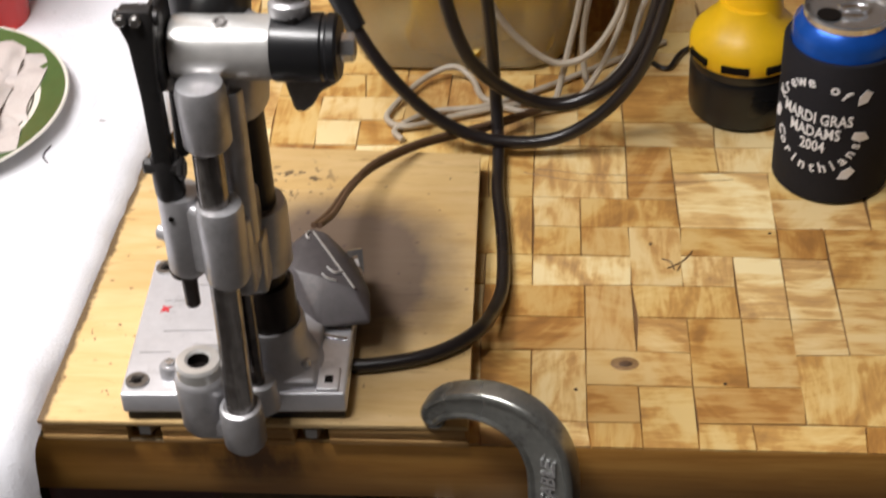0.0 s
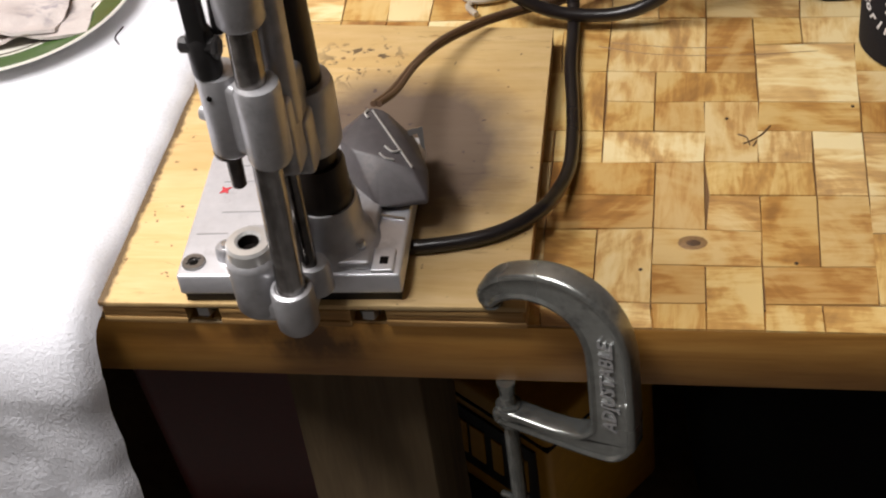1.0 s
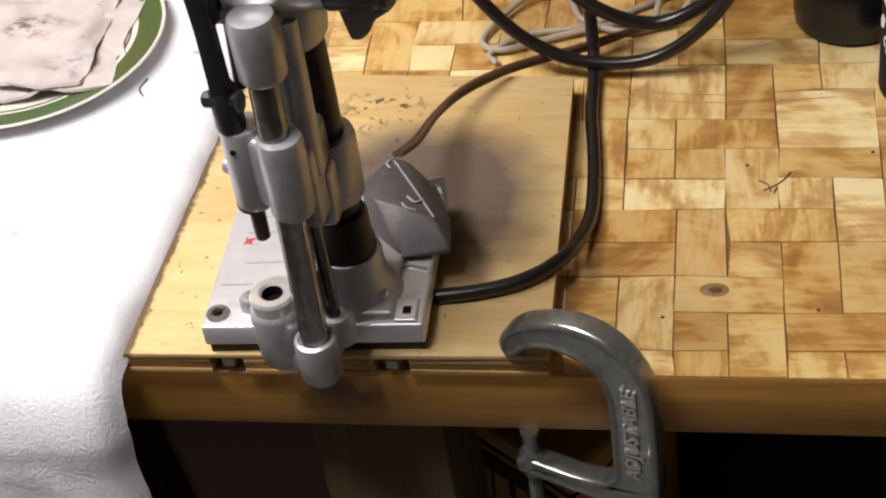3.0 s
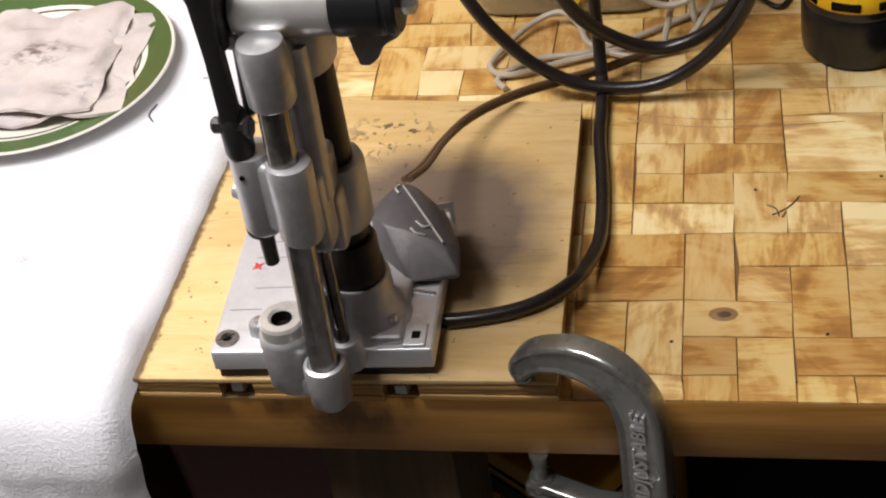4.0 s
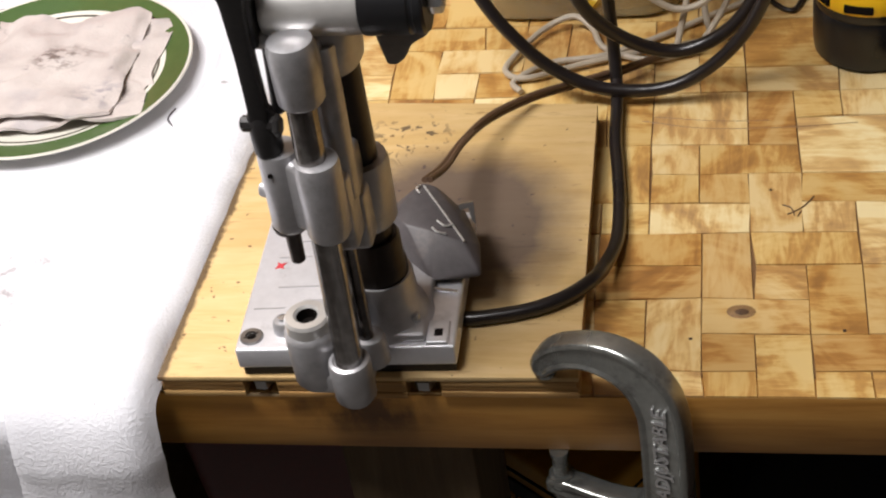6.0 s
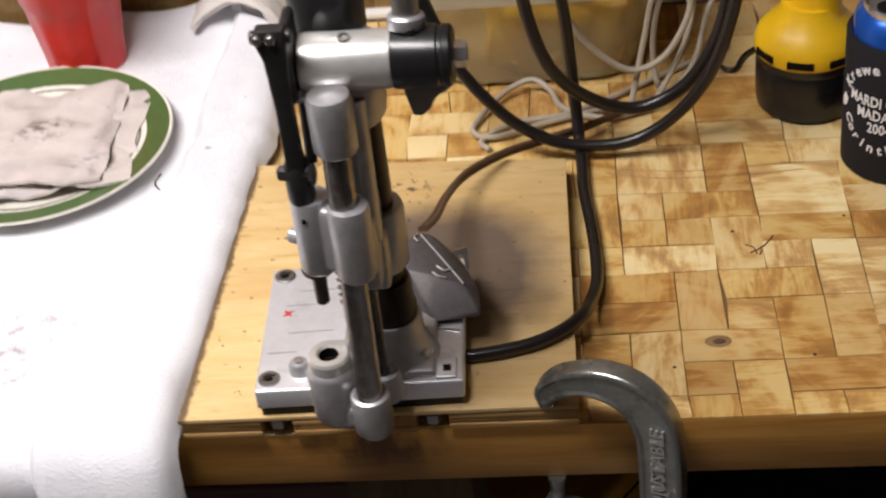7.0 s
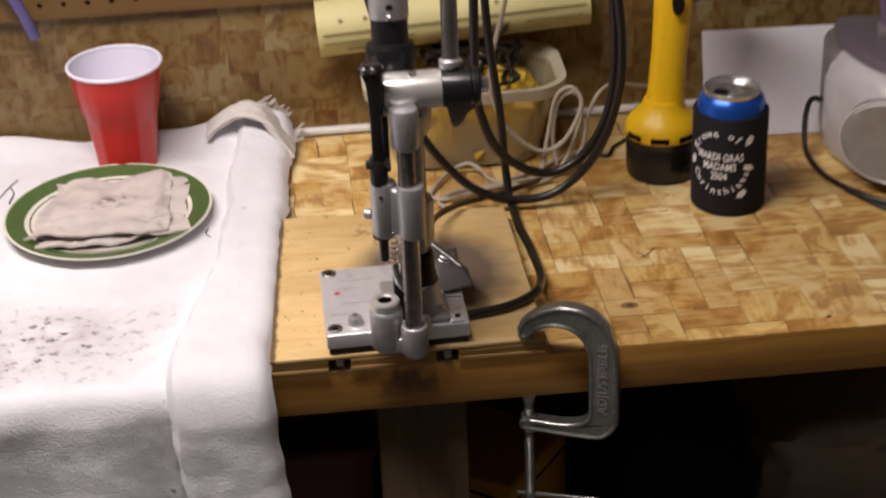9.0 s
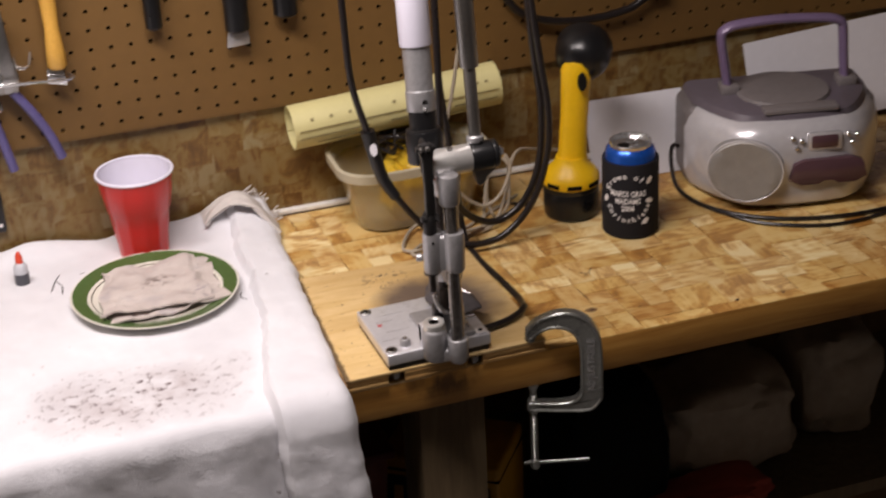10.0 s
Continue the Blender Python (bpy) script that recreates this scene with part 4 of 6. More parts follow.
part("green_rim", band(0.0845, rim_z(0.0845) + 0.0005, 0.1025, rim_z(0.1025) + 0.0005), M["green"], plate, "broad green glazed band")
part("inner_line", band(0.0785, rim_z(0.0785) + 0.0005, 0.0798, rim_z(0.0798) + 0.0005), M["ink"], plate, "thin dark line")


def rag_mat(name):
    n = Nodes(name)
    wide, fine = n.noise(22, 4), n.noise(420, 3)
    col = n.ramp(wide, [(0.3, (0.44, 0.38, 0.36)), (0.6, (0.56, 0.50, 0.47))])
    smear = n.ramp(n.noise(55, 5, 0.7, (1, 2.2, 1)), [(0.64, (0, 0, 0)), (0.73, (0.6, 0.6, 0.6))])
    blue = n.ramp(n.noise(17, 3), [(0.55, (0, 0, 0)), (0.7, (0.5, 0.5, 0.5))])
    col = n.mix(blue, col, (0.27, 0.26, 0.30))
    col = n.mix(smear, col, (0.13, 0.11, 0.12))
    # one greasy brown print in the middle and grime towards the front corner
    sep = n.add("ShaderNodeSeparateXYZ", Vector=n.coord)
    for cx, cy, r, tint, amount in ((PX + 0.006, PY + 0.010, 0.026, (0.10, 0.065, 0.055), 0.85), (PX + 0.050, PY - 0.034, 0.024, (0.24, 0.22, 0.25), 0.7)):
        dx = n.math("DIVIDE", n.math("SUBTRACT", sep.outputs[0], cx), r)
        dy = n.math("DIVIDE", n.math("SUBTRACT", sep.outputs[1], cy), r * 0.8)
        near = n.math("MAXIMUM", n.math("SUBTRACT", 1.0, n.math("ADD", n.math("MULTIPLY", dx, dx), n.math("MULTIPLY", dy, dy))), 0.0)
        patch = n.ramp(n.noise(95, 5, 0.65, (1, 1.6, 1)), [(0.46, (0, 0, 0)), (0.58, (1, 1, 1))])
        col = n.mix(n.math("MULTIPLY", n.math("MULTIPLY", near, patch), amount), col, tint)
    n.bump(n.math("ADD", fine, n.math("MULTIPLY", wide, 2.0)), 0.4, 0.0012)
    return n.done(col, 0.95, 0, 0.1)


M["rag"] = rag_mat("greasy_grey_rag")
rag = thing("folded_rag", "greasy grey cotton rag folded on the plate", "rag")


def rag_layer(cx, cy, w, d, z, turn, seed):
    def f(u, v):
        x, y = (u - 0.5) * w, (v - 0.5) * d
        k = math.cos(turn) * x - math.sin(turn) * y, math.sin(turn) * x + math.cos(turn) * y
        px, py = cx + k[0] + 0.022 * v * (1 - u) + wobble((u, v, seed), 3, 0.012), cy + k[1] + wobble((u, v, seed + 5), 3, 0.012)
        r = math.hypot(px - PX, py - PY)
        lift = max(0.0, r - 0.066) * 0.2
        sag = 0.004 * max(0.0, abs(u - 0.5) * 2 - 0.72) / 0.28
        return (px, py, z + lift - sag + wobble((u, v, seed + 9), 5, 0.005) + wobble((u, v, seed + 2), 14, 0.0016))
    return sheet(44, 36, f, 0.0022)


part("lower_fold", rag_layer(PX + 0.004, PY - 0.004, 0.152, 0.120, 0.0225, 0.10, 1), M["rag"], rag)
part("upper_fold", rag_layer(PX - 0.008, PY + 0.002, 0.140, 0.122, 0.0290, 0.03, 21), M["rag"], rag)

# ---- red cup ----
cup = thing("plastic_cup", "red plastic party cup with a white rolled rim", "cup")
UX, UY = -0.1545, 0.4285
cup_bm = bmesh.new()
seg, levels = 72, [(0.0305, 0.0105), (0.0315, 0.0115), (0.0335, 0.03), (0.0372, 0.056), (0.0395, 0.074), (0.0410, 0.077), (0.0450, 0.100), (0.0458, 0.102), (0.0482, 0.1265)]
rings = []
for r, z in levels:
    flute = 0.0011 if 0.012 < z < 0.075 else 0.0
    rings.append([cup_bm.verts.new((UX + (r - flute * abs(math.sin(6 * math.pi * 2 * i / seg))) * math.cos(2 * math.pi * i / seg), UY + (r - flute * abs(math.sin(6 * math.pi * 2 * i / seg))) * math.sin(2 * math.pi * i / seg), z)) for i in range(seg)])
for p, q in zip(rings, rings[1:]):
    for i in range(seg):
        cup_bm.faces.new((p[i], p[(i + 1) % seg], q[(i + 1) % seg], q[i]))
cup_bm.faces.new(rings[0][::-1])
part("cup_wall", cup_bm, M["red_cup"], cup)
part("cup_lining", lathe([(0.0, 0.0125), (0.0290, 0.0125), (0.0320, 0.035), (0.0375, 0.074), (0.0424, 0.100), (0.0470, 0.1265), (0.0478, 0.1265), (0.0478, 0.1260)], (UX, UY, 0), seg=60, caps=False), M["white_plastic"], cup, "white inside of the cup")
rim = [(UX + 0.0488 * math.cos(i * math.pi / 30), UY + 0.0488 * math.sin(i * math.pi / 30), 0.1275) for i in range(61)]
part("rolled_rim", tube(rim, 0.0021, 1, 10), M["white_plastic"], cup)

# ---- dropper bottle ----
bottle = thing("dropper_bottle", "small clear dropper bottle with dark oil and red cap", "bottle")
part("bottle_body", lathe([(0.0, 0.009), (0.0085, 0.009), (0.0092, 0.0105), (0.0092, 0.034), (0.0075, 0.039), (0.0042, 0.0415), (0.0, 0.0415)], (-0.316, 0.402, 0), seg=24), smooth_mat("cloudy_plastic", (0.55, 0.56, 0.6), 0.3), bottle)
part("oil_fill", lathe([(0.0087, 0.0098), (0.0095, 0.0106), (0.0095, 0.027), (0.0087, 0.028)], (-0.316, 0.402, 0), seg=24), smooth_mat("dark_oil", (0.07, 0.07, 0.085), 0.3), bottle)
part("bottle_cap", lathe([(0.0, 0.0415), (0.005, 0.0415), (0.0045, 0.049), (0.0022, 0.056), (0.0, 0.0565)], (-0.316, 0.402, 0), seg=18), smooth_mat("red_cap", (0.7, 0.07, 0.03), 0.4), bottle)

# ---- can in a foam sleeve ----
KX, KY, KR = 0.463, 0.256, 0.0372
can = thing("drink_can", "blue drink can standing in a black foam sleeve", "can")
part("can_shell", lathe([(0.0, 0.006), (0.0325, 0.006), (0.033, 0.01), (0.033, 0.1125), (0.0318, 0.1165), (0.0275, 0.1212), (0.0, 0.1212)], (KX, KY, 0), seg=48), M["can_blue"], can)
lid = part("can_lid", lathe([(0.0272, 0.1215), (0.0276, 0.1255), (0.0268, 0.1268), (0.0258, 0.1262), (0.0248, 0.1225), (0.0, 0.1228)], (KX, KY, 0), seg=48), M["chrome"], can, "silver can lid")
tab = [(KX + 0.003 + 0.0085 * math.cos(i * math.pi / 8), KY + 0.0058 * math.sin(i * math.pi / 8), 0.1255) for i in range(17)]
part("pull_tab", tube(tab, 0.0011, 1, 8), M["chrome"], lid)
part("mouth", lathe([(0, 0), (0.0075, 0), (0.0075, 0.0004), (0, 0.0004)], (KX - 0.012, KY - 0.005, 0.1234), seg=20), M["hole_shade"], lid)
sleeve = thing("can_sleeve", "black foam can sleeve with white printed lettering", "can sleeve")
part("foam", lathe([(0.0, 0.0006), (KR - 0.002, 0.0006), (KR, 0.003), (KR, 0.1035), (KR - 0.0008, 0.105), (0.0336, 0.105), (0.0334, 0.1035), (0.0334, 0.0058), (0.0, 0.0058)], (KX, KY, 0), seg=64), M["koozie"], sleeve)


def wrapped(bm, angle, z, tilt=0.0):
    """Bends flat lettering round the sleeve."""
    ca, sa = math.cos(tilt), math.sin(tilt)
    for v in bm.verts:
        x, y = v.co.x * ca - v.co.y * sa, v.co.x * sa + v.co.y * ca
        t = angle + x / KR
        v.co = (KX + (KR + 0.0005 + v.co.z) * math.cos(t), KY + (KR + 0.0005 + v.co.z) * math.sin(t), z + y)
    return bm


FACE = radians(-119)


def arc_text(text, radius, centre_z, start, end, size, name):
    """Letters along an arc on the sleeve, one mesh a letter."""
    for i, ch in enumerate(text):
        if ch == " ":
            continue
        a = start + (end - start) * i / (len(text) - 1)
        bm = lettering(ch, size, 0.00015)
        x, y = radius * math.cos(a), radius * math.sin(a)
        part("letter", wrapped(shifted(bm, Matrix.Translation((x, y, 0)) @ Matrix.Rotation(a + (-math.pi / 2 if start > end else math.pi / 2), 4, "Z")), FACE, centre_z), M["print"], sleeve)


arc_text("Krewe of", 0.029, 0.062, radians(160), radians(52), 0.011, "upper")
arc_text("Corinthians", 0.0285, 0.057, radians(206), radians(340), 0.0105, "lower")
for text, z, size in (("MARDI GRAS", 0.0655, 0.0112), ("MADAMS", 0.0552, 0.0112), ("2004", 0.0450, 0.0112)):
    bm = shifted(lettering(text, size, 0.00015), Matrix.Diagonal((0.74, 1.0, 1, 1)))
    part("lettering", wrapped(bm, FACE, z), M["print"], sleeve)
for ang, z, tip in ((0.78, 0.083, 0.6), (0.80, 0.054, 2.4), (-0.86, 0.055, 0.7), (0.62, 0.026, 0.3)):
    fl = prism([(-0.006, -0.002), (0.0, -0.004), (0.006, 0.0), (0.004, 0.0045), (-0.002, 0.003)], 0.0003)
    bmesh.ops.subdivide_edges(fl, edges=fl.edges[:], cuts=1)
    part("print_shape", wrapped(shifted(fl, Matrix.Rotation(tip, 4, "Z")), FACE + ang, z), M["print"], sleeve)

# ---- torch ----
torch = thing("work_torch", "yellow cordless work torch standing on its black battery", "torch")
TX, TY = 0.411, 0.334
battery = part("battery", lathe([(0.0, 0.0006), (0.034, 0.0006), (0.0365, 0.003), (0.0375, 0.012), (0.0375, 0.036), (0.0362, 0.0385), (0.0375, 0.041), (0.0372, 0.046), (0.0, 0.046)], (TX, TY, 0), seg=48), M["black_plastic"], torch, "round black battery pack")
skirt = part("torch_body", lathe([(0.0, 0.0462), (0.0378, 0.0462), (0.0385, 0.048), (0.0385, 0.055), (0.0365, 0.061), (0.030, 0.0685), (0.0225, 0.076), (0.0195, 0.084), (0.0, 0.084)], (TX, TY, 0), seg=48), M["yellow"], torch)
for ang in (-150, -105, -60):
    a = radians(ang)
    m = Matrix.Translation((TX + 0.0378 * math.cos(a), TY + 0.0378 * math.sin(a), 0.0515)) @ Matrix.Rotation(a, 4, "Z")
    bm = box(-0.002, 0.0014, -0.0095, 0.0095, -0.0030, 0.0030, 0.0008)
    part("vent_slot", shifted(bm, m), M["hole_shade"], skirt)
grip_axis = Vector((0.055, -0.02, 1.0)).normalized()
grip_foot = Vector((TX + 0.002, TY, 0.078))
handle = part("torch_handle", lathe([(0.0, 0.0), (0.0195, 0.0), (0.0172, 0.014), (0.0165, 0.06), (0.0175, 0.10), (0.0185, 0.128), (0.0150, 0.139), (0.007, 0.1435), (0.0, 0.144)], grip_foot, grip_axis, 32, None, (0.86, 1.1)), M["yellow"], torch)
part("switch_recess", shifted(lathe([(0, 0), (0.0062, 0), (0.0062, 0.003), (0, 0.003)], (0, 0, 0), (0, -1, 0), 24, None, (1, 2.0)), Matrix.Translation(grip_foot + grip_axis * 0.117 + Vector((0, -0.0195, 0)))), M["black_plastic"], handle)
part("torch_head", lathe([(0.0, -0.034), (0.016, -0.034), (0.028, -0.026), (0.0355, -0.010), (0.0375, 0.004), (0.0375, 0.016), (0.034, 0.018), (0.033, 0.014), (0.0, 0.013)], grip_foot + grip_axis * 0.143 + Vector((0.016, 0.018, -0.002)), (0.5, 0.82, 0.25), 40), M["black_plastic"], torch, "round black lamp head")

# ---- radio ----
radio = thing("portable_radio", "silver and purple portable stereo standing on the bench", "radio")
RADIO_M = Matrix.Translation((0.566, 0.262, 0.0)) @ Matrix.Rotation(radians(-13), 4, "Z")
RW, RD = 0.265, 0.165
LOW = Matrix.Diagonal((1, 1, 0.86, 1))


def radio_loft(y_of, insets, y_back):
    """Front-bulging plan outlines stacked upwards."""
    bm = bmesh.new()
    rows = []
    for z, k in insets:
        row = []
        n = 28
        for i in range(n + 1):
            t = i / n
            x = k + (RW - 2 * k) * t
            row.append(bm.verts.new((x, y_of(t) + k * 0.9, z)))
        row.append(bm.verts.new((RW - k, y_back - k * 0.4, z)))
        row.append(bm.verts.new((k, y_back - k * 0.4, z)))
        rows.append(row)
    for p, q in zip(rows, rows[1:]):
        for i in range(len(p)):
            j = (i + 1) % len(p)
            bm.faces.new((p[i], p[j], q[j], q[i]))
    bm.faces.new(rows[0][::-1])
    bm.faces.new(rows[-1])
    return bm


def radio_front(t):
    e = min(t, 1 - t) * 2
    return 0.075 * (1 - min(1.0, e * 1.9)) ** 2.0 - 0.02 * math.sin(math.pi * t)


front_shell = part("front_shell", shifted(radio_loft(radio_front, [(0.004, 0.014), (0.012, 0.004), (0.03, 0.0), (0.10, 0.0), (0.122, 0.004), (0.136, 0.014), (0.142, 0.024)], 0.095), RADIO_M @ LOW), M["silver_plastic"], radio, "silver-grey front shell")
part("rear_shell", shifted(box(0.0, RW, 0.08, RD, 0.003, 0.138, 0.016, 4), RADIO_M @ LOW), M["grey_top"], radio, "grey rear shell")
part("top_deck", shifted(radio_loft(lambda t: radio_front(t) + 0.014, [(0.139, 0.010), (0.149, 0.014), (0.153, 0.022)], 0.160), RADIO_M @ LOW), M["purple"], radio, "dark purple top deck")
part("disc_lid", shifted(lathe([(0.0, 0.1532), (0.064, 0.1532), (0.062, 0.158), (0.04, 0.161), (0.0, 0.162)], (RW / 2, 0.086, 0), seg=48), RADIO_M @ LOW), M["grey_top"], radio, "round dusty disc lid")
part("lid_lip", shifted(box(RW / 2 - 0.045, RW / 2 + 0.055, 0.006, 0.03, 0.1505, 0.1585, 0.002), RADIO_M @ LOW), M["grey_top"], radio)
for sxn, cx in ((0, 0.062),):
    t = cx / RW
    nrm = Vector((-0.35 if sxn == 0 else 0.35, -1, 0.05)).normalized()
    c = Vector((cx - 0.004 * (1 - 2 * sxn), radio_front(t) - 0.001, 0.072))
    spk = part("speaker", shifted(lathe([(0.0, 0.001), (0.035, 0.004), (0.046, 0.0045), (0.0485, 0.003), (0.05, -0.006), (0.05, -0.02), (0.0, -0.02)], c, nrm, 48), RADIO_M @ LOW), smooth_mat("speaker_mesh_metal", (0.31, 0.295, 0.28), 0.5, 0.4, 0.15, 300, 0.5), radio, "round grey speaker grille")
    ringp = []
    q = nrm.to_track_quat("Z", "Y").to_matrix()
    for i in range(41):
        ringp.append(c + q @ Vector((0.0495 * math.cos(i * math.pi / 20), 0.0495 * math.sin(i * math.pi / 20), 0.002)))
    part("speaker_ring", shifted(tube(ringp, 0.0016, 1, 8), RADIO_M @ LOW), M["silver_plastic"], spk)
yf = radio_front(0.5) - 0.001
part("display", shifted(box(0.143, 0.181, yf - 0.002, yf + 0.006, 0.103, 0.126, 0.004), RADIO_M @ LOW), M["window_dark"], radio, "small smoked display window")
part("display_bezel", shifted(box(0.139, 0.185, yf - 0.0005, yf + 0.006, 0.099, 0.130, 0.005), RADIO_M @ LOW), M["silver_plastic"], radio)
for bx, bz in ((0.119, 0.122), (0.131, 0.117), (0.125, 0.106), (0.195, 0.121), (0.207, 0.117), (0.201, 0.106)):
    part("button", shifted(lathe([(0, -0.004), (0.0036, -0.004), (0.0038, 0.0012), (0.0028, 0.0022), (0, 0.0024)], (bx, radio_front(bx / RW) - 0.001, bz), (0, -1, 0), 16), RADIO_M @ LOW), M["chrome"], radio)
door = prism([(0.0, 0.010), (0.006, 0.036), (0.02, 0.042), (0.085, 0.042), (0.099, 0.036), (0.105, 0.010), (0.09, 0.001), (0.066, 0.001), (0.058, 0.006), (0.047, 0.006), (0.039, 0.001), (0.015, 0.001)], 0.012, Matrix.Translation((0.115, yf + 0.006, 0.045)) @ Matrix.Rotation(radians(90), 4, "X"), 0.0012)
part("cassette_door", shifted(door, RADIO_M @ LOW), M["window_dark"], radio, "dark plum cassette door")
hb = [(0.062, 0.1, 0.128), (0.056, 0.1, 0.165), (0.050, 0.1, 0.208), (0.055, 0.1, 0.220), (0.075, 0.1, 0.226), (0.13, 0.1, 0.229), (0.19, 0.1, 0.226), (0.212, 0.1, 0.220), (0.217, 0.1, 0.208), (0.220, 0.1, 0.165), (0.224, 0.1, 0.128)]
part("carry_handle", shifted(shifted(tube([(x, (y - 0.1), z) for x, y, z in hb], 0.0064, 6, 12), Matrix.Translation((0, 0.1, 0)) @ Matrix.Diagonal((1, 1.5, 1, 1))), RADIO_M), smooth_mat("violet_handle_plastic", (0.17, 0.12, 0.21), 0.3, 0.1), radio, "violet plastic carrying handle")
for x in (0.062, 0.224):
    part("handle_pivot", shifted(box(x - 0.013, x + 0.013, 0.085, 0.115, 0.128, 0.143, 0.004), RADIO_M), M["grey_top"], radio)
part("aerial", shifted(rod((0.05, 0.150, 0.122), (0.24, 0.156, 0.126), 0.0022), RADIO_M), M["chrome"], radio)
for x in (0.05, 0.225):
    part("foot", shifted(box(x - 0.012, x + 0.012, 0.05, 0.15, 0.0005, 0.006, 0.001), RADIO_M), M["black_plastic"], radio)
solo("radio_cable", tube([(0.645, 0.39, 0.012), (0.612, 0.395, 0.03), (0.582, 0.378, 0.05), (0.568, 0.352, 0.03), (0.566, 0.322, 0.008), (0.582, 0.265, 0.0035), (0.63, 0.208, 0.0035), (0.70, 0.176, 0.0035), (0.78, 0.166, 0.0035), (0.90, 0.18, 0.0035), (1.0, 0.22, 0.0035)], 0.003, 10, 10), M["cable"], "thin black mains cable lying before the radio", "cable")
solo("radio_cable", tube([(0.585, 0.255, 0.0033), (0.62, 0.198, 0.003), (0.68, 0.160, 0.003), (0.74, 0.150, 0.003), (0.84, 0.166, 0.003)], 0.0026, 10, 8), M["cable"], "second thin black cable curled before the radio", "cable")

# ---- papers leaning at the wall ----
solo("white_card", shifted(box(-0.075, 0.07, -0.001, 0.001, 0, 0.116), pose(0.548, 0.400, 0.001, -20, 0, -3)), M["paper"], "sheet of white card leaning at the wall", "card")
solo("white_card", shifted(box(-0.15, 0.17, -0.001, 0.001, 0, 0.142), pose(0.900, 0.452, 0.009, -14, -3, 0)), M["paper"], "tall white card leaning behind the radio", "card")

# ---- plastic tub with yellow contents ----
tub = thing("plastic_tub", "cloudy plastic tub filled with yellow odds and ends", "tub")
UB = (0.211, 0.419)


def tub_glass(name):
    n = Nodes(name)
    n.put(n.bsdf.inputs["Transmission Weight"], 0.72)
    return n.done(n.ramp(n.noise(30, 4), [(0.3, (0.78, 0.68, 0.44)), (0.7, (0.86, 0.78, 0.56))]), 0.16, 0, 0.4)


M["tub_clear"] = tub_glass("cloudy_tub_plastic_clear")


def rounded_ring(bm, cx, cy, w, d, z, r, n=8):
    out = []
    for qx, qy, a0 in ((1, 1, 0), (-1, 1, 90), (-1, -1, 180), (1, -1, 270)):
        for i in range(n + 1):
            a = radians(a0 + 90 * i / n)
            out.append(bm.verts.new((cx + qx * (w / 2 - r) + r * math.cos(a), cy + qy * (d / 2 - r) + r * math.sin(a), z)))
    return out


def loft(rows, bm, close=True):
    for p, q in zip(rows, rows[1:]):
        for i in range(len(p)):
            j = (i + 1) % len(p)
            bm.faces.new((p[i], p[j], q[j], q[i]))
    if close:
        bm.faces.new(rows[0][::-1])
        bm.faces.new(rows[-1])
    return bm


tb = bmesh.new()
prof = [(0.150, 0.085, 0.001), (0.158, 0.092, 0.004), (0.196, 0.122, 0.088), (0.192, 0.118, 0.088), (0.154, 0.088, 0.0045)]
loft([rounded_ring(tb, *UB, w, d, z, 0.036) for w, d, z in prof], tb)
part("tub_wall", tb, M["tub_clear"], tub)
tb = bmesh.new()
prof = [(0.196, 0.122, 0.084), (0.214, 0.140, 0.0845), (0.216, 0.142, 0.0965), (0.206, 0.132, 0.097), (0.197, 0.123, 0.089)]
rows = [rounded_ring(tb, *UB, w, d, z, 0.045) for w, d, z in prof]
loft(rows + [rows[0]], tb, False)
part("tub_rim", tb, M["tub"], tub, "pale rolled tub rim")
for k in range(46):
    x, y = UB[0] + random.uniform(-0.025, 0.066), UB[1] + random.uniform(-0.034, 0.034)
    z = random.uniform(0.012, 0.09)
    s = 1 - 0.22 * (0.09 - z) / 0.09
    x, y = UB[0] + (x - UB[0]) * s, UB[1] + (y - UB[1]) * s
    bm = bmesh.new()
    bmesh.ops.create_icosphere(bm, subdivisions=2, radius=random.uniform(0.010, 0.019))
    for v in bm.verts:
        v.co *= 1 + noise.noise(v.co * 90 + Vector((k, 0, 0))) * 0.5
    part("yellow_piece", shifted(bm, Matrix.Translation((x, y, z)) @ Matrix.Rotation(random.uniform(0, 6), 4, "Z") @ Matrix.Diagonal((1.2, 0.9, 0.7, 1))), M["yellow_piece"] if "yellow_piece" in M else M.setdefault("yellow_piece", smooth_mat("yellow_vinyl", (0.62, 0.40, 0.03), 0.45)), tub)
mass = bmesh.new()
bmesh.ops.create_icosphere(mass, subdivisions=4, radius=1)
for v in mass.verts:
    k = 1 + noise.noise(v.co * 2.2) * 0.25 + noise.noise(v.co * 6) * 0.12
    q = Vector([math.copysign(abs(c) ** 0.5, c) for c in v.co]) * k
    z = min(0.084, max(0.0065, 0.042 + q.z * 0.042))
    hx, hy = 0.072 + 0.017 * z / 0.088, 0.039 + 0.013 * z / 0.088
    v.co = (UB[0] + max(-hx, min(hx, 0.022 + q.x * 0.056)), UB[1] + max(-hy, min(hy, q.y * 0.043)), z)
part("yellow_bag", mass, M["yellow_piece"], tub, "crumpled yellow vinyl bag")
for k in range(7):
    c = Vector((UB[0] + random.uniform(-0.05, 0.05), UB[1] + random.uniform(-0.02, 0.03), 0.098))
    pts = [c + Vector((random.uniform(-0.03, 0.03), random.uniform(-0.025, 0.025), random.uniform(-0.008, 0.022))) for _ in range(6)]
    part("black_lead", tube(pts, 0.0024, 8, 8), M["cable"], tub)
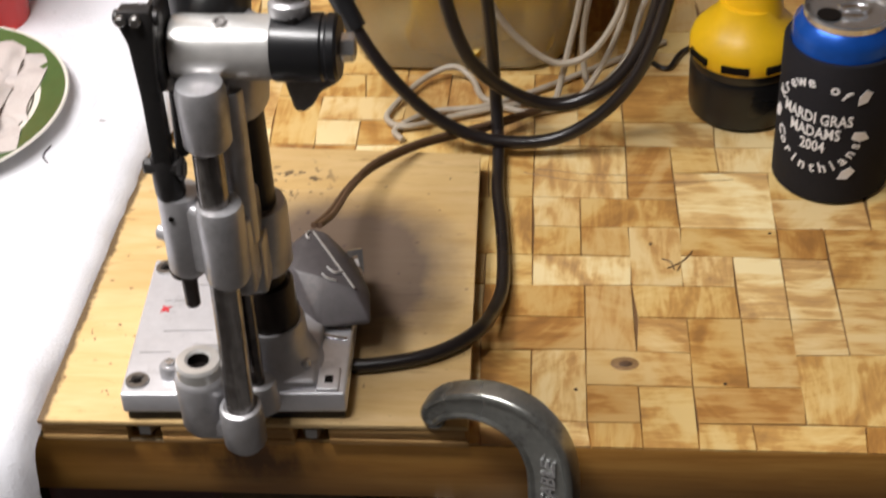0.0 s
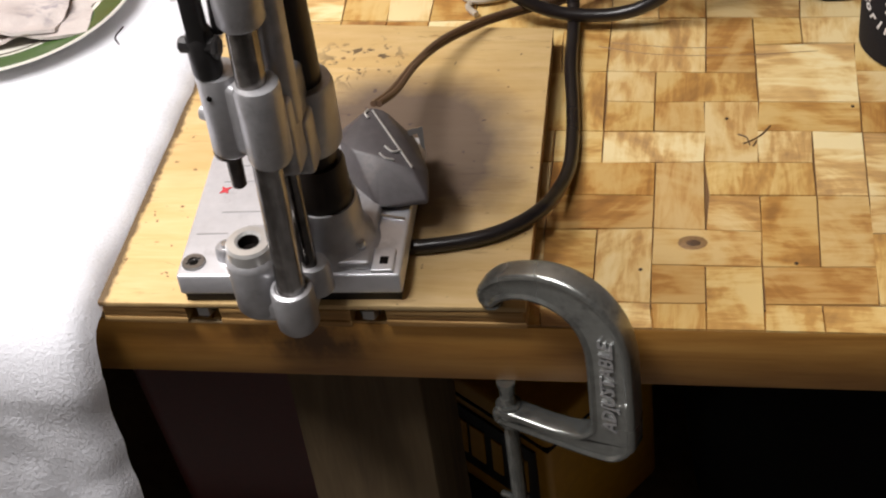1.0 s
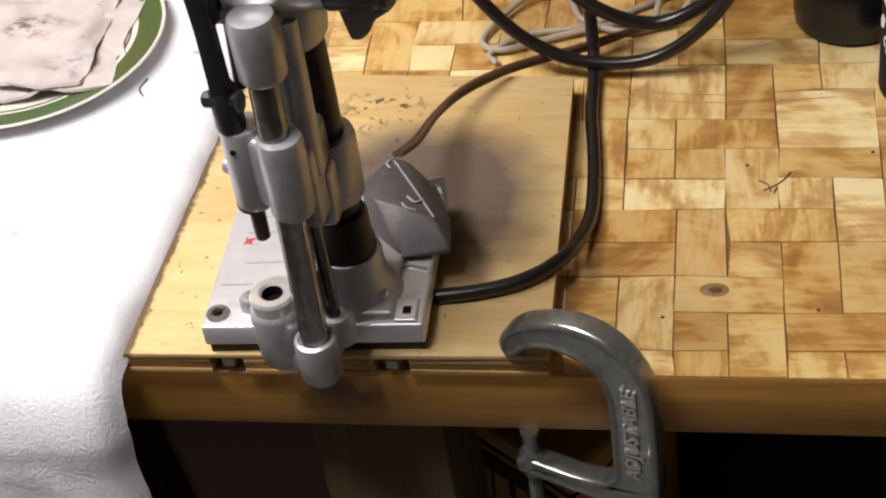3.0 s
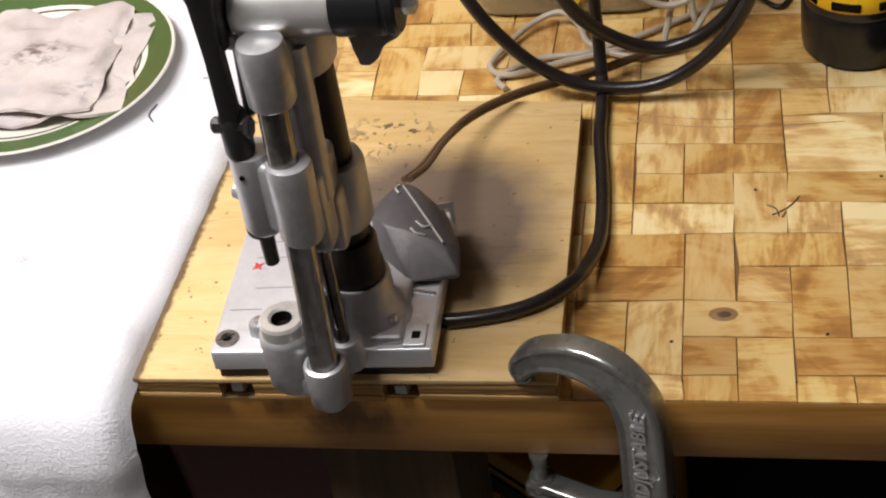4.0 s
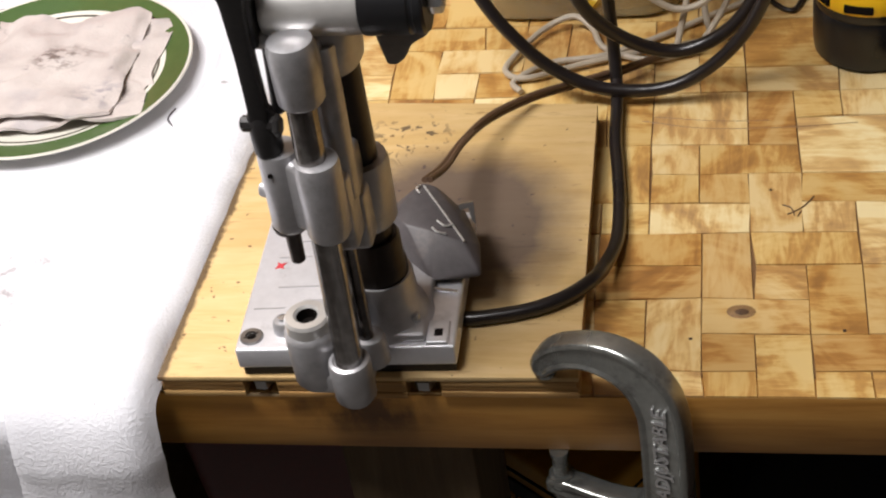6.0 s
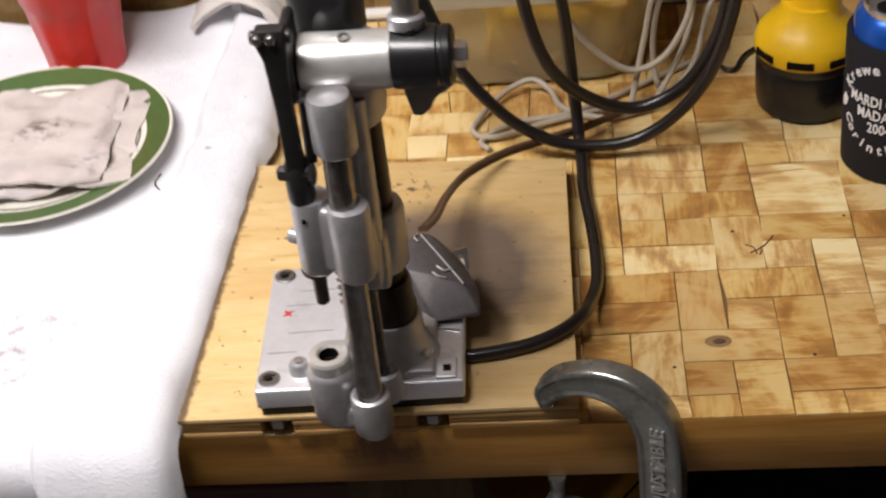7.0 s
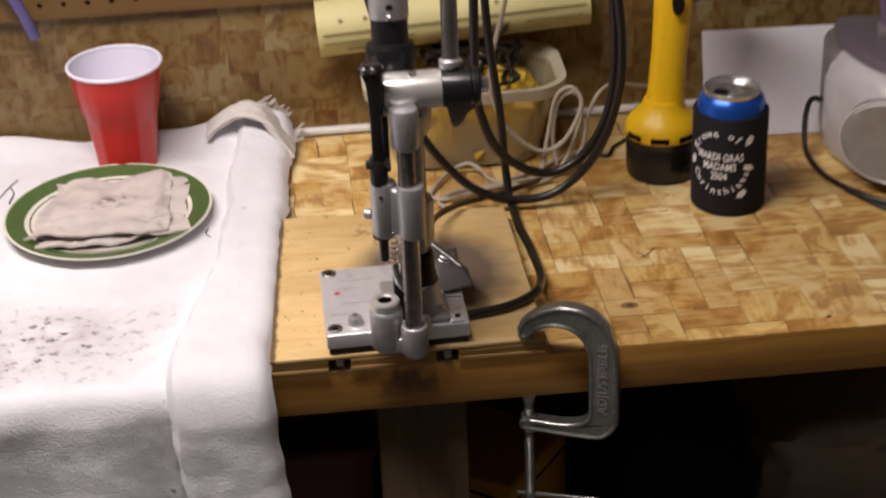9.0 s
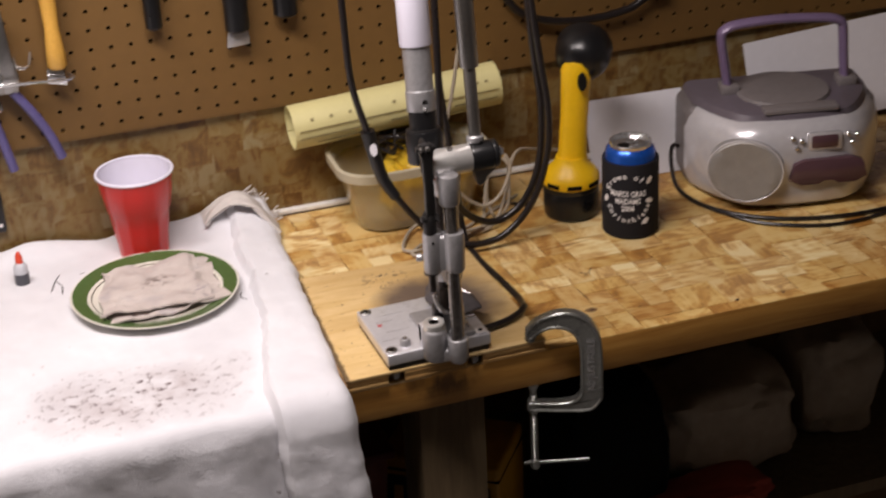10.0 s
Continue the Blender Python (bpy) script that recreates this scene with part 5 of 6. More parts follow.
part("blue_clip", shifted(box(-0.014, 0.014, -0.004, 0.004, -0.003, 0.003, 0.002), pose(0.345, 0.455, 0.158, 0, 25, 10)), smooth_mat("blue_plastic", (0.10, 0.10, 0.42), 0.4), tub)
part("blue_clip_lead", tube([(0.335, 0.455, 0.163), (0.31, 0.45, 0.175), (0.285, 0.44, 0.165), (0.25, 0.43, 0.12), (0.235, 0.425, 0.092)], 0.002, 8, 8), M["cable"], tub)

# ---- rolled yellow sheet on the tub ----
roll = thing("rolled_sheet", "rolled pale yellow printed sheet behind the tub", "paper roll")
RA, RB = Vector((0.061, 0.460, 0.138)), Vector((0.352, 0.460, 0.154))
axis = (RB - RA).normalized()
side = Vector((0, -1, 0))
upv = axis.cross(side).normalized() * -1


def on_roll(t, a, r=0.031):
    return RA.lerp(RB, t) + (side * math.cos(a) + upv * math.sin(a)) * r


part("paper", sheet(10, 40, lambda u, v: on_roll(u, radians(-160 + 370 * v), 0.031 - 0.002 * v), 0.0006), M["yellow_paper"], roll)
for a, t0, t1, w in ((4, 0.02, 0.98, 0.0016), (-16, 0.02, 0.35, 0.002), (-16, 0.45, 0.7, 0.002), (-18, 0.76, 0.97, 0.002), (-36, 0.1, 0.3, 0.002), (-40, 0.55, 0.85, 0.0016)):
    da = w / 0.031
    part("printed_bar", sheet(4, 2, lambda u, v: on_roll(t0 + (t1 - t0) * u, radians(a) + da * v, 0.0318), 0.0005), M["pale_ink"], roll)
for t in (0.08, 0.17, 0.26, 0.47, 0.56, 0.65, 0.83, 0.875, 0.92):
    part("printed_mark", sheet(3, 3, lambda u, v: on_roll(t + 0.014 * u, radians(28) + 0.10 * v, 0.0318), 0.0005), M["pale_ink"], roll)

# ---- cables ----
big_cord = thing("extension_cord", "heavy black extension cord hanging in loops over the bench", "cable")
outer_loop = [(0.106, 0.31, 0.62), (0.104, 0.30, 0.45), (0.106, 0.30, 0.335), (0.110, 0.30, 0.248), (0.127, 0.30, 0.174), (0.139, 0.295, 0.118), (0.158, 0.28, 0.085), (0.178, 0.272, 0.058), (0.205, 0.27, 0.03), (0.242, 0.27, 0.013), (0.29, 0.27, 0.018), (0.331, 0.27, 0.058), (0.353, 0.27, 0.120), (0.356, 0.27, 0.18), (0.350, 0.275, 0.24), (0.342, 0.28, 0.31), (0.333, 0.30, 0.45), (0.33, 0.33, 0.62)]
part("outer_loop", tube(outer_loop, 0.0045, 10, 12), M["cable"], big_cord)
part("inner_loop", tube([(0.235, 0.33, 0.62), (0.222, 0.30, 0.40), (0.214, 0.275, 0.25), (0.212, 0.272, 0.18), (0.212, 0.272, 0.130), (0.227, 0.271, 0.078), (0.256, 0.28, 0.044), (0.29, 0.285, 0.033), (0.325, 0.285, 0.055), (0.347, 0.285, 0.105), (0.352, 0.285, 0.18), (0.345, 0.29, 0.26), (0.335, 0.30, 0.40), (0.315, 0.33, 0.62)], 0.0047, 10, 12), M["cable"], big_cord)
part("strain_relief", tube([(0.1255, 0.30, 0.182), (0.132, 0.298, 0.148), (0.140, 0.2945, 0.116), (0.153, 0.284, 0.092)], 0.0095, 8, 16, None, 0.75), M["black_plastic"], big_cord, "thick black plug body")
part("plug_label", shifted(lathe([(0, 0), (0.006, 0), (0.006, 0.0008), (0, 0.0008)], (0, 0, 0), (0, -1, 0.2), 16, None, (0.8, 1.4)), Matrix.Translation((0.129, 0.2895, 0.16))), M["paper"], big_cord)
part("cord_hook", tube([(0.10, PEG_Y, 0.63), (0.10, 0.40, 0.63), (0.104, 0.305, 0.625), (0.2, 0.30, 0.62), (0.335, 0.31, 0.62), (0.34, 0.4, 0.63), (0.34, PEG_Y, 0.63)], 0.004, 8, 10), M["steel"], big_cord)

solo("press_cord", tube([(0.2435, 0.285, 0.010), (0.2450, 0.262, 0.0050), (0.2465, 0.225, 0.0046), (0.2505, 0.190, 0.0046), (0.2535, 0.155, 0.0048), (0.2540, 0.122, 0.0070), (0.2495, 0.094, 0.0130), (0.2440, 0.073, 0.0200), (0.2310, 0.057, 0.0219), (0.2120, 0.046, 0.0219), (0.1850, 0.039, 0.0219), (0.1600, 0.037, 0.0219)], 0.0043, 10, 12), M["cable"], "heavy black cord lying along the plywood board", "cable")
part("down_lead", tube([(0.236, 0.335, 0.62), (0.231, 0.325, 0.40), (0.227, 0.318, 0.25), (0.230, 0.305, 0.17), (0.238, 0.302, 0.10), (0.2415, 0.298, 0.04), (0.2435, 0.285, 0.010)], 0.0043, 10, 12), M["cable"], big_cord)

twin = thing("twin_flex", "thin brown twin flex rising from the grey block", "cable")
for off in (0.0, 0.0032):
    part("conductor", tube([(0.1455 + off, 0.112, 0.064), (0.150 + off, 0.14, 0.052), (0.156 + off * 0.6, 0.178, 0.042), (0.168, 0.215, 0.034 - off), (0.190, 0.247, 0.026 - off), (0.215, 0.272, 0.018 - off), (0.245, 0.295, 0.012 - off), (0.29, 0.33, 0.006), (0.33, 0.36, 0.004)], 0.0020, 10, 8), M["brown_cable"], twin)

grey_coil = thing("grey_flex", "thin grey flex lying in loose coils by the tub", "cable")
part("upper_coil", tube([(0.272, 0.345, 0.30), (0.252, 0.335, 0.21), (0.236, 0.33, 0.15), (0.232, 0.33, 0.115), (0.238, 0.33, 0.085), (0.256, 0.33, 0.056), (0.283, 0.33, 0.036), (0.309, 0.333, 0.046), (0.327, 0.34, 0.080), (0.318, 0.346, 0.098), (0.302, 0.348, 0.088), (0.294, 0.345, 0.055), (0.286, 0.335, 0.022), (0.281, 0.322, 0.004)], 0.0024, 10, 8), M["grey_cable"], grey_coil)
part("second_coil", tube([(0.281, 0.322, 0.004), (0.30, 0.327, 0.012), (0.322, 0.345, 0.045), (0.330, 0.358, 0.075), (0.322, 0.37, 0.082), (0.306, 0.368, 0.07), (0.30, 0.36, 0.03), (0.307, 0.345, 0.006), (0.33, 0.36, 0.02), (0.345, 0.395, 0.05), (0.37, 0.43, 0.06), (0.41, 0.47, 0.04), (0.46, 0.495, 0.02)], 0.0023, 10, 8), M["grey_cable"], grey_coil)
part("low_coil", tube([(0.318, 0.345, 0.004), (0.285, 0.334, 0.004), (0.255, 0.326, 0.0045), (0.215, 0.312, 0.0045), (0.180, 0.298, 0.0045), (0.165, 0.307, 0.0045), (0.170, 0.327, 0.0045), (0.188, 0.355, 0.007), (0.208, 0.362, 0.012), (0.222, 0.352, 0.008), (0.232, 0.332, 0.0045), (0.262, 0.317, 0.004), (0.292, 0.325, 0.004)], 0.0023, 10, 8), M["grey_cable"], grey_coil)
part("lowest_coil", tube([(0.178, 0.284, 0.003), (0.172, 0.296, 0.0035), (0.195, 0.317, 0.0035), (0.23, 0.324, 0.0035), (0.268, 0.345, 0.0035), (0.31, 0.375, 0.0035), (0.36, 0.41, 0.0035)], 0.0022, 10, 8), M["grey_cable"], grey_coil)
solo("thin_cord", tube([(0.34, 0.395, 0.003), (0.36, 0.375, 0.003), (0.375, 0.40, 0.003), (0.42, 0.43, 0.003), (0.5, 0.44, 0.003)], 0.0018, 10, 8), M["cable"], "thin dark cord lying behind the torch", "cable")

# ---- tools on the pegboard ----
PEG_LIFT = 0.012
pliers = thing("pliers", "long pliers with purple dipped handles hanging on the pegboard", "pliers")
violet = smooth_mat("purple_dipped_grip", (0.10, 0.085, 0.22), 0.4)
py = PEG_Y - 0.017
part("handle_grip", tube([(-0.318, py, 0.235), (-0.314, py, 0.20), (-0.307, py, 0.165), (-0.300, py, 0.128)], 0.0062, 8, 12), violet, pliers)
part("handle_grip", tube([(-0.285, py, 0.232), (-0.268, py, 0.205), (-0.250, py, 0.17), (-0.238, py, 0.135)], 0.0062, 8, 12), violet, pliers)
part("jaw", prism([(-0.008, 0), (0.008, 0), (0.012, 0.03), (0.008, 0.07), (0.002, 0.12), (-0.006, 0.12), (-0.012, 0.06), (-0.012, 0.02)], 0.009, pose(-0.303, py + 0.0045, 0.232, 90), 0.0015), M["steel"], pliers)
part("jaw", prism([(-0.008, 0), (0.01, 0), (0.013, 0.02), (0.008, 0.05), (0.004, 0.11), (-0.004, 0.11), (-0.008, 0.05)], 0.007, pose(-0.288, py + 0.002, 0.232, 90, 0, 0), 0.0015), M["steel"], pliers)
part("pivot", rod((-0.300, py - 0.009, 0.255), (-0.300, py + 0.006, 0.255), 0.006, bevel=0.001), M["chrome"], pliers)
rack = thing("wire_rack", "bright wire tool rack plugged into the pegboard", "tool rack")
pliers.location.z = rack.location.z = PEG_LIFT
part("wire", tube([(-0.40, PEG_Y, 0.243), (-0.40, py - 0.012, 0.243), (-0.30, py - 0.013, 0.247), (-0.215, py - 0.012, 0.242), (-0.213, PEG_Y, 0.24)], 0.0019, 6, 8), M["chrome"], rack)
part("wire", tube([(-0.40, PEG_Y, 0.262), (-0.34, py - 0.012, 0.262), (-0.31, py - 0.014, 0.262), (-0.306, PEG_Y, 0.262)], 0.0019, 6, 8), M["chrome"], rack)
part("wire", tube([(-0.40, PEG_Y, 0.215), (-0.33, py - 0.010, 0.212), (-0.305, py - 0.011, 0.213), (-0.302, PEG_Y, 0.214)], 0.0019, 6, 8), M["chrome"], rack)
part("wire", tube([(-0.256, PEG_Y, 0.274), (-0.262, py - 0.014, 0.268), (-0.275, py - 0.014, 0.268), (-0.277, PEG_Y, 0.27)], 0.0019, 6, 8), M["chrome"], rack)
chisel = thing("wood_chisel", "chisel with a yellow wooden handle on the pegboard", "chisel")
chisel.location.z = PEG_LIFT
part("chisel_handle", lathe([(0.0, 0.255), (0.010, 0.255), (0.0125, 0.259), (0.0115, 0.28), (0.009, 0.31), (0.0105, 0.35), (0.0115, 0.40), (0.0, 0.405)], (-0.226, py, 0), seg=20), smooth_mat("yellow_varnished_handle", (0.66, 0.36, 0.07), 0.4), chisel)
part("chisel_blade", prism([(-0.012, 0.0), (0.012, -0.006), (0.009, 0.018), (-0.011, 0.018)], 0.004, pose(-0.229, py + 0.002, 0.237, 90), 0.0006), M["chrome"], chisel)
for x, z, w, tip in ((-0.099, 0.286, 0.011, None), (0.007, 0.246, 0.016, 0.021), (0.072, 0.278, 0.016, None)):
    tool = thing("hanging_tool", "dark-handled hand tool hanging on the pegboard", "tool", "pegboard tools")
    tool.location.z = PEG_LIFT
    part("tool_grip", lathe([(0.0, z + (tip or 0)), (w * 0.8, z + (tip or 0)), (w, z + (tip or 0) + 0.003), (w, z + 0.09), (w * 0.6, z + 0.13), (0, z + 0.13)], (x, PEG_Y - 0.014, 0), seg=18), M["black_plastic"], tool)
    part("tool_hook", tube([(x, PEG_Y + 0.002, z + 0.1), (x, PEG_Y - 0.02, z + 0.098), (x, PEG_Y - 0.028, z + 0.105)], 0.002, 5, 8), M["steel"], tool)
    if tip:
        part("tool_blade", prism([(-0.016, 0), (0.014, 0.002), (0.0125, 0.024), (-0.0125, 0.024)], 0.006, pose(x, PEG_Y - 0.011, z, 90), 0.001), M["alu"], tool)
hose = solo("hanging_hose", tube([(0.35, PEG_Y - 0.012, 0.42), (0.36, PEG_Y - 0.014, 0.30), (0.383, PEG_Y - 0.016, 0.245), (0.42, PEG_Y - 0.016, 0.220), (0.475, PEG_Y - 0.016, 0.209), (0.53, PEG_Y - 0.016, 0.210), (0.572, PEG_Y - 0.016, 0.222), (0.60, PEG_Y - 0.015, 0.26), (0.61, PEG_Y - 0.013, 0.42)], 0.0055, 10, 12), M["cable"], "black hose looped on the pegboard", "hose")
bracket = solo("dark_bracket", prism([(0, 0), (0.028, 0.004), (0.03, 0.05), (0.022, 0.09), (0.002, 0.09), (-0.003, 0.04)], 0.02, pose(0.583, PEG_Y - 0.0005, 0.222, 90), 0.003), M["black_metal"], "dark metal bracket on the pegboard", "bracket")
hose.location.z = bracket.location.z = PEG_LIFT
sign = thing("wall_sign", "small black sign with white writing on the wall", "sign")
part("sign_panel", box(-0.40, -0.322, WALL_Y - 0.010, WALL_Y - 0.006, 0.048, 0.105, 0.001), M["black_plastic"], sign)
for z, x0, x1 in ((0.087, -0.36, -0.332), (0.075, -0.365, -0.338), (0.056, -0.39, -0.326)):
    part("writing_bar", box(x0, x1, WALL_Y - 0.0108, WALL_Y - 0.0102, z, z + 0.004), M["print"], sign)

# ---- under the bench ----
SH = -0.40
# one darker yellow for the whole case
case_yellow = smooth_mat("dark_yellow_case", (0.48, 0.24, 0.012), 0.5, 0, 0.25, 30, 0.1)
tool_box = thing("tool_case", "yellow and black tool case under the bench", "case")
CASE_M = Matrix.Translation((0.222, 0.131, SH)) @ Matrix.Rotation(radians(-36), 4, "Z")
part("case_body", shifted(box(-0.165, 0.0, 0.0, 0.12, 0.0005, 0.156, 0.006, 3), CASE_M), case_yellow, tool_box)
part("case_band", shifted(box(-0.1655, -0.012, -0.0022, -0.0002, 0.062, 0.126), CASE_M), M["black_plastic"], tool_box)
for k, (w, h) in enumerate(((0.018, 0.036), (0.016, 0.036), (0.026, 0.036), (0.020, 0.036), (0.014, 0.036), (0.018, 0.036))):
    x0 = -0.146 + 0.0225 * k
    part("logo_bar", shifted(prism([(x0, 0.076), (x0 + w * 0.7, 0.076), (x0 + w * 0.8, 0.076 + h), (x0 + w * 0.1, 0.076 + h)], 0.0012, Matrix.Translation((0, -0.0023, 0)) @ Matrix.Rotation(radians(90), 4, "X")), CASE_M), case_yellow, tool_box)
part("case_label", shifted(box(-0.150, -0.030, -0.0022, -0.0002, 0.014, 0.044), CASE_M), M["black_plastic"], tool_box)
part("lid_seam", shifted(box(-0.1655, 0.0005, -0.0008, 0.1205, 0.134, 0.137), CASE_M), M["hole_shade"], tool_box)


def lump(name, cx, cy, z0, w, d, h, material, label, category, seed, rough=0.22):
    bm = bmesh.new()
    bmesh.ops.create_icosphere(bm, subdivisions=4, radius=1)
    for v in bm.verts:
        p = v.co.copy()
        k = 1 + noise.noise(p * 1.6 + Vector((seed, 0, 0))) * rough + noise.noise(p * 4.5 + Vector((0, seed, 0))) * rough * 0.35
        q = Vector([math.copysign(abs(c) ** 0.62, c) for c in p]) * k
        v.co = (cx + q.x * w / 2, cy + q.y * d / 2, max(z0 + 0.0005, z0 + h * 0.46 + q.z * h / 2))
    return solo(name, bm, material, label, category)


sacking = smooth_mat("crumpled_pale_plastic", (0.36, 0.30, 0.23), 0.5, 0, 0.3, 14, 0.4)
lump("plastic_sack", 0.60, 0.28, SH, 0.24, 0.16, 0.145, sacking, "crumpled pale plastic sack under the bench", "sack", 3)
lump("plastic_sack", 0.49, 0.33, SH, 0.14, 0.12, 0.12, sacking, "small crumpled pale sack under the bench", "sack", 8)
lump("plastic_sack", 0.80, 0.30, SH, 0.13, 0.14, 0.17, sacking, "knotted pale plastic sack under the bench", "sack", 14)
lump("black_bag", 0.40, 0.22, SH, 0.17, 0.14, 0.22, smooth_mat("dull_black_nylon", (0.006, 0.006, 0.006), 0.9, 0, 0.3, 50, 0.1, 0.1), "rounded black bag under the bench", "bag", 21, 0.12)
lump("red_rag", 0.55, 0.165, SH, 0.16, 0.07, 0.035, smooth_mat("red_cotton", (0.32, 0.05, 0.03), 0.9), "crumpled red cotton rag under the bench", "rag", 31, 0.4)
bin_t = thing("storage_bin", "dark red plastic storage bin under the bench", "bin")
bb = bmesh.new()
loft([rounded_ring(bb, 0.0, 0.24, w, d, z, 0.02) for w, d, z in ((0.15, 0.17, SH + 0.0005), (0.17, 0.19, SH + 0.20), (0.16, 0.18, SH + 0.20), (0.145, 0.16, SH + 0.01))], bb)
part("bin_wall", bb, smooth_mat("dark_red_plastic", (0.13, 0.016, 0.012), 0.5), bin_t)
part("bin_lid", box(-0.09, 0.09, 0.14, 0.34, SH + 0.2005, SH + 0.214, 0.004), smooth_mat("dull_red_lid", (0.11, 0.014, 0.012), 0.5), bin_t)

# ---- marks on the bench and towel ----
scorch = smooth_mat("brown_scratch", (0.15, 0.085, 0.04), 0.6)
burn = smooth_mat("dark_burn", (0.055, 0.03, 0.018), 0.6, 0, 0.4, 120, 0.2)
part("knot_ring", lathe([(0, 0), (0.0064, 0), (0.006, 0.0003), (0, 0.0003)], (0.328, 0.0675, 0.0001), seg=16, squash=(1.3, 0.9)), smooth_mat("brown_knot_wood", (0.33, 0.19, 0.08), 0.6, 0, 0.5, 150, 0.2), workbench, "brown knot in the bench top")
part("knot", lathe([(0, 0), (0.0034, 0), (0.003, 0.0003), (0, 0.0003)], (0.3285, 0.067, 0.0004), seg=9, squash=(1.25, 0.8)), smooth_mat("dark_knot_wood", (0.13, 0.07, 0.035), 0.6, 0, 0.6, 200, 0.3), workbench)
for pts in (((0.352, 0.163, 0.0003), (0.357, 0.160, 0.0003), (0.359, 0.153, 0.0003)), ((0.355, 0.154, 0.0003), (0.361, 0.158, 0.0003), (0.366, 0.163, 0.0003), (0.371, 0.171, 0.0003)), ((0.361, 0.152, 0.0003), (0.363, 0.157, 0.0003))):
    part("scribble", tube(pts, 0.0005, 4, 5), scorch, workbench)
for x, y, r in ((0.345, 0.178, 0.0012), (0.385, 0.052, 0.0012), (0.5, 0.021, 0.0025), (0.56, 0.017, 0.002), (0.30, 0.045, 0.0012), (0.42, 0.19, 0.0012)):
    part("speck", lathe([(0, 0), (r, 0), (r * 0.8, 0.0003), (0, 0.0003)], (x, y, 0.0001), seg=8), burn, workbench)
for pts in (((0.262, 0.252, -0.0008), (0.30, 0.243, -0.0008), (0.35, 0.242, -0.0008), (0.40, 0.246, -0.0008)), ((0.27, 0.256, -0.0008), (0.31, 0.2505, -0.0008), (0.345, 0.250, -0.0008))):
    part("stain_line", tube(pts, 0.0011, 6, 5), smooth_mat("brown_water_line", (0.26, 0.15, 0.06), 0.6), workbench)
thread_mat = smooth_mat("dark_thread", (0.05, 0.04, 0.045), 0.8)
for pts in (((-0.255, 0.395, 0.0115), (-0.246, 0.402, 0.0118), (-0.243, 0.396, 0.0118), (-0.235, 0.402, 0.0115)), ((-0.285, 0.36, 0.0115), (-0.278, 0.385, 0.0118), (-0.27, 0.405, 0.0115)), ((-0.272, 0.352, 0.0115), (-0.27, 0.372, 0.0118), (-0.275, 0.388, 0.0115)), ((-0.062, 0.262, 0.0115), (-0.064, 0.25, 0.0118), (-0.058, 0.24, 0.0115))):
    part("loose_thread", tube(pts, 0.0008, 5, 5), thread_mat, towel)

# ---- wood chips of the bench top and of the wall ----


def chip_layout(cols, rows, fixed, rng):
    """Fills a lattice with one- and two-cell chips laid both ways."""
    free, out = {(c, r) for c in range(*cols) for r in range(*rows)}, []
    for c, r, w, h in fixed:
        cells = {(c + i, r + j) for i in range(w) for j in range(h)}
        if cells <= free:
            free -= cells
            out.append((c, r, w, h))
    for r in range(*rows):
        for c in range(*cols):
            if (c, r) not in free:
                continue
            shapes = [(2, 1), (1, 2), (1, 1), (2, 1), (1, 2), (2, 2)]
            rng.shuffle(shapes)
            for w, h in shapes + [(1, 1)]:
                cells = {(c + i, r + j) for i in range(w) for j in range(h)}
                if cells <= free:
                    free -= cells
                    out.append((c, r, w, h))
                    break
    return out


def chip_verts(corners, z, t, rng):
    """Eight corners of a chip with a slightly smaller upper face."""
    cx, cy = sum(p[0] for p in corners) / 4, sum(p[1] for p in corners) / 4
    low = [(x, y, z - t) for x, y in corners]
    high = [(x + (cx - x) * 0.012, y + (cy - y) * 0.012, z + rng.uniform(-0.0001, 0.0001)) for x, y in corners]
    return low + high


CHIP_FACES = [(4, 5, 6, 7), (0, 1, 5, 4), (1, 2, 6, 5), (2, 3, 7, 6), (3, 0, 4, 7)]
GX, GY = 0.0305, 0.0292
KNOWN = [(0, 1, 1, 2), (1, 2, 2, 1), (1, 1, 1, 1), (2, 0, 1, 2), (3, 1, 2, 1), (3, 2, 1, 2), (2, 3, 1, 1), (1, 3, 1, 2), (-1, 3, 2, 1), (2, 4, 2, 1), (2, 5, 1, 2), (3, 5, 1, 1), (4, 4, 1, 2), (0, 5, 2, 1), (0, 6, 1, 1), (1, 6, 1, 1), (3, 6, 2, 1), (1, 7, 2, 1), (0, 7, 1, 1), (-1, 5, 1, 1)]
rng = random.Random(11)
jit = {}


def lattice(c, r):
    """A corner of the bench's chip lattice, a little uneven."""
    if (c, r) not in jit:
        jit[(c, r)] = (rng.uniform(-0.0016, 0.0016), rng.uniform(-0.0013, 0.0013))
    jx, jy = jit[(c, r)]
    y = -0.0092 + GY * r + jy
    x = 0.277 + GX * c + jx - 0.03 * y
    return x, min(max(y, 0.0), WALL_Y - 0.014)


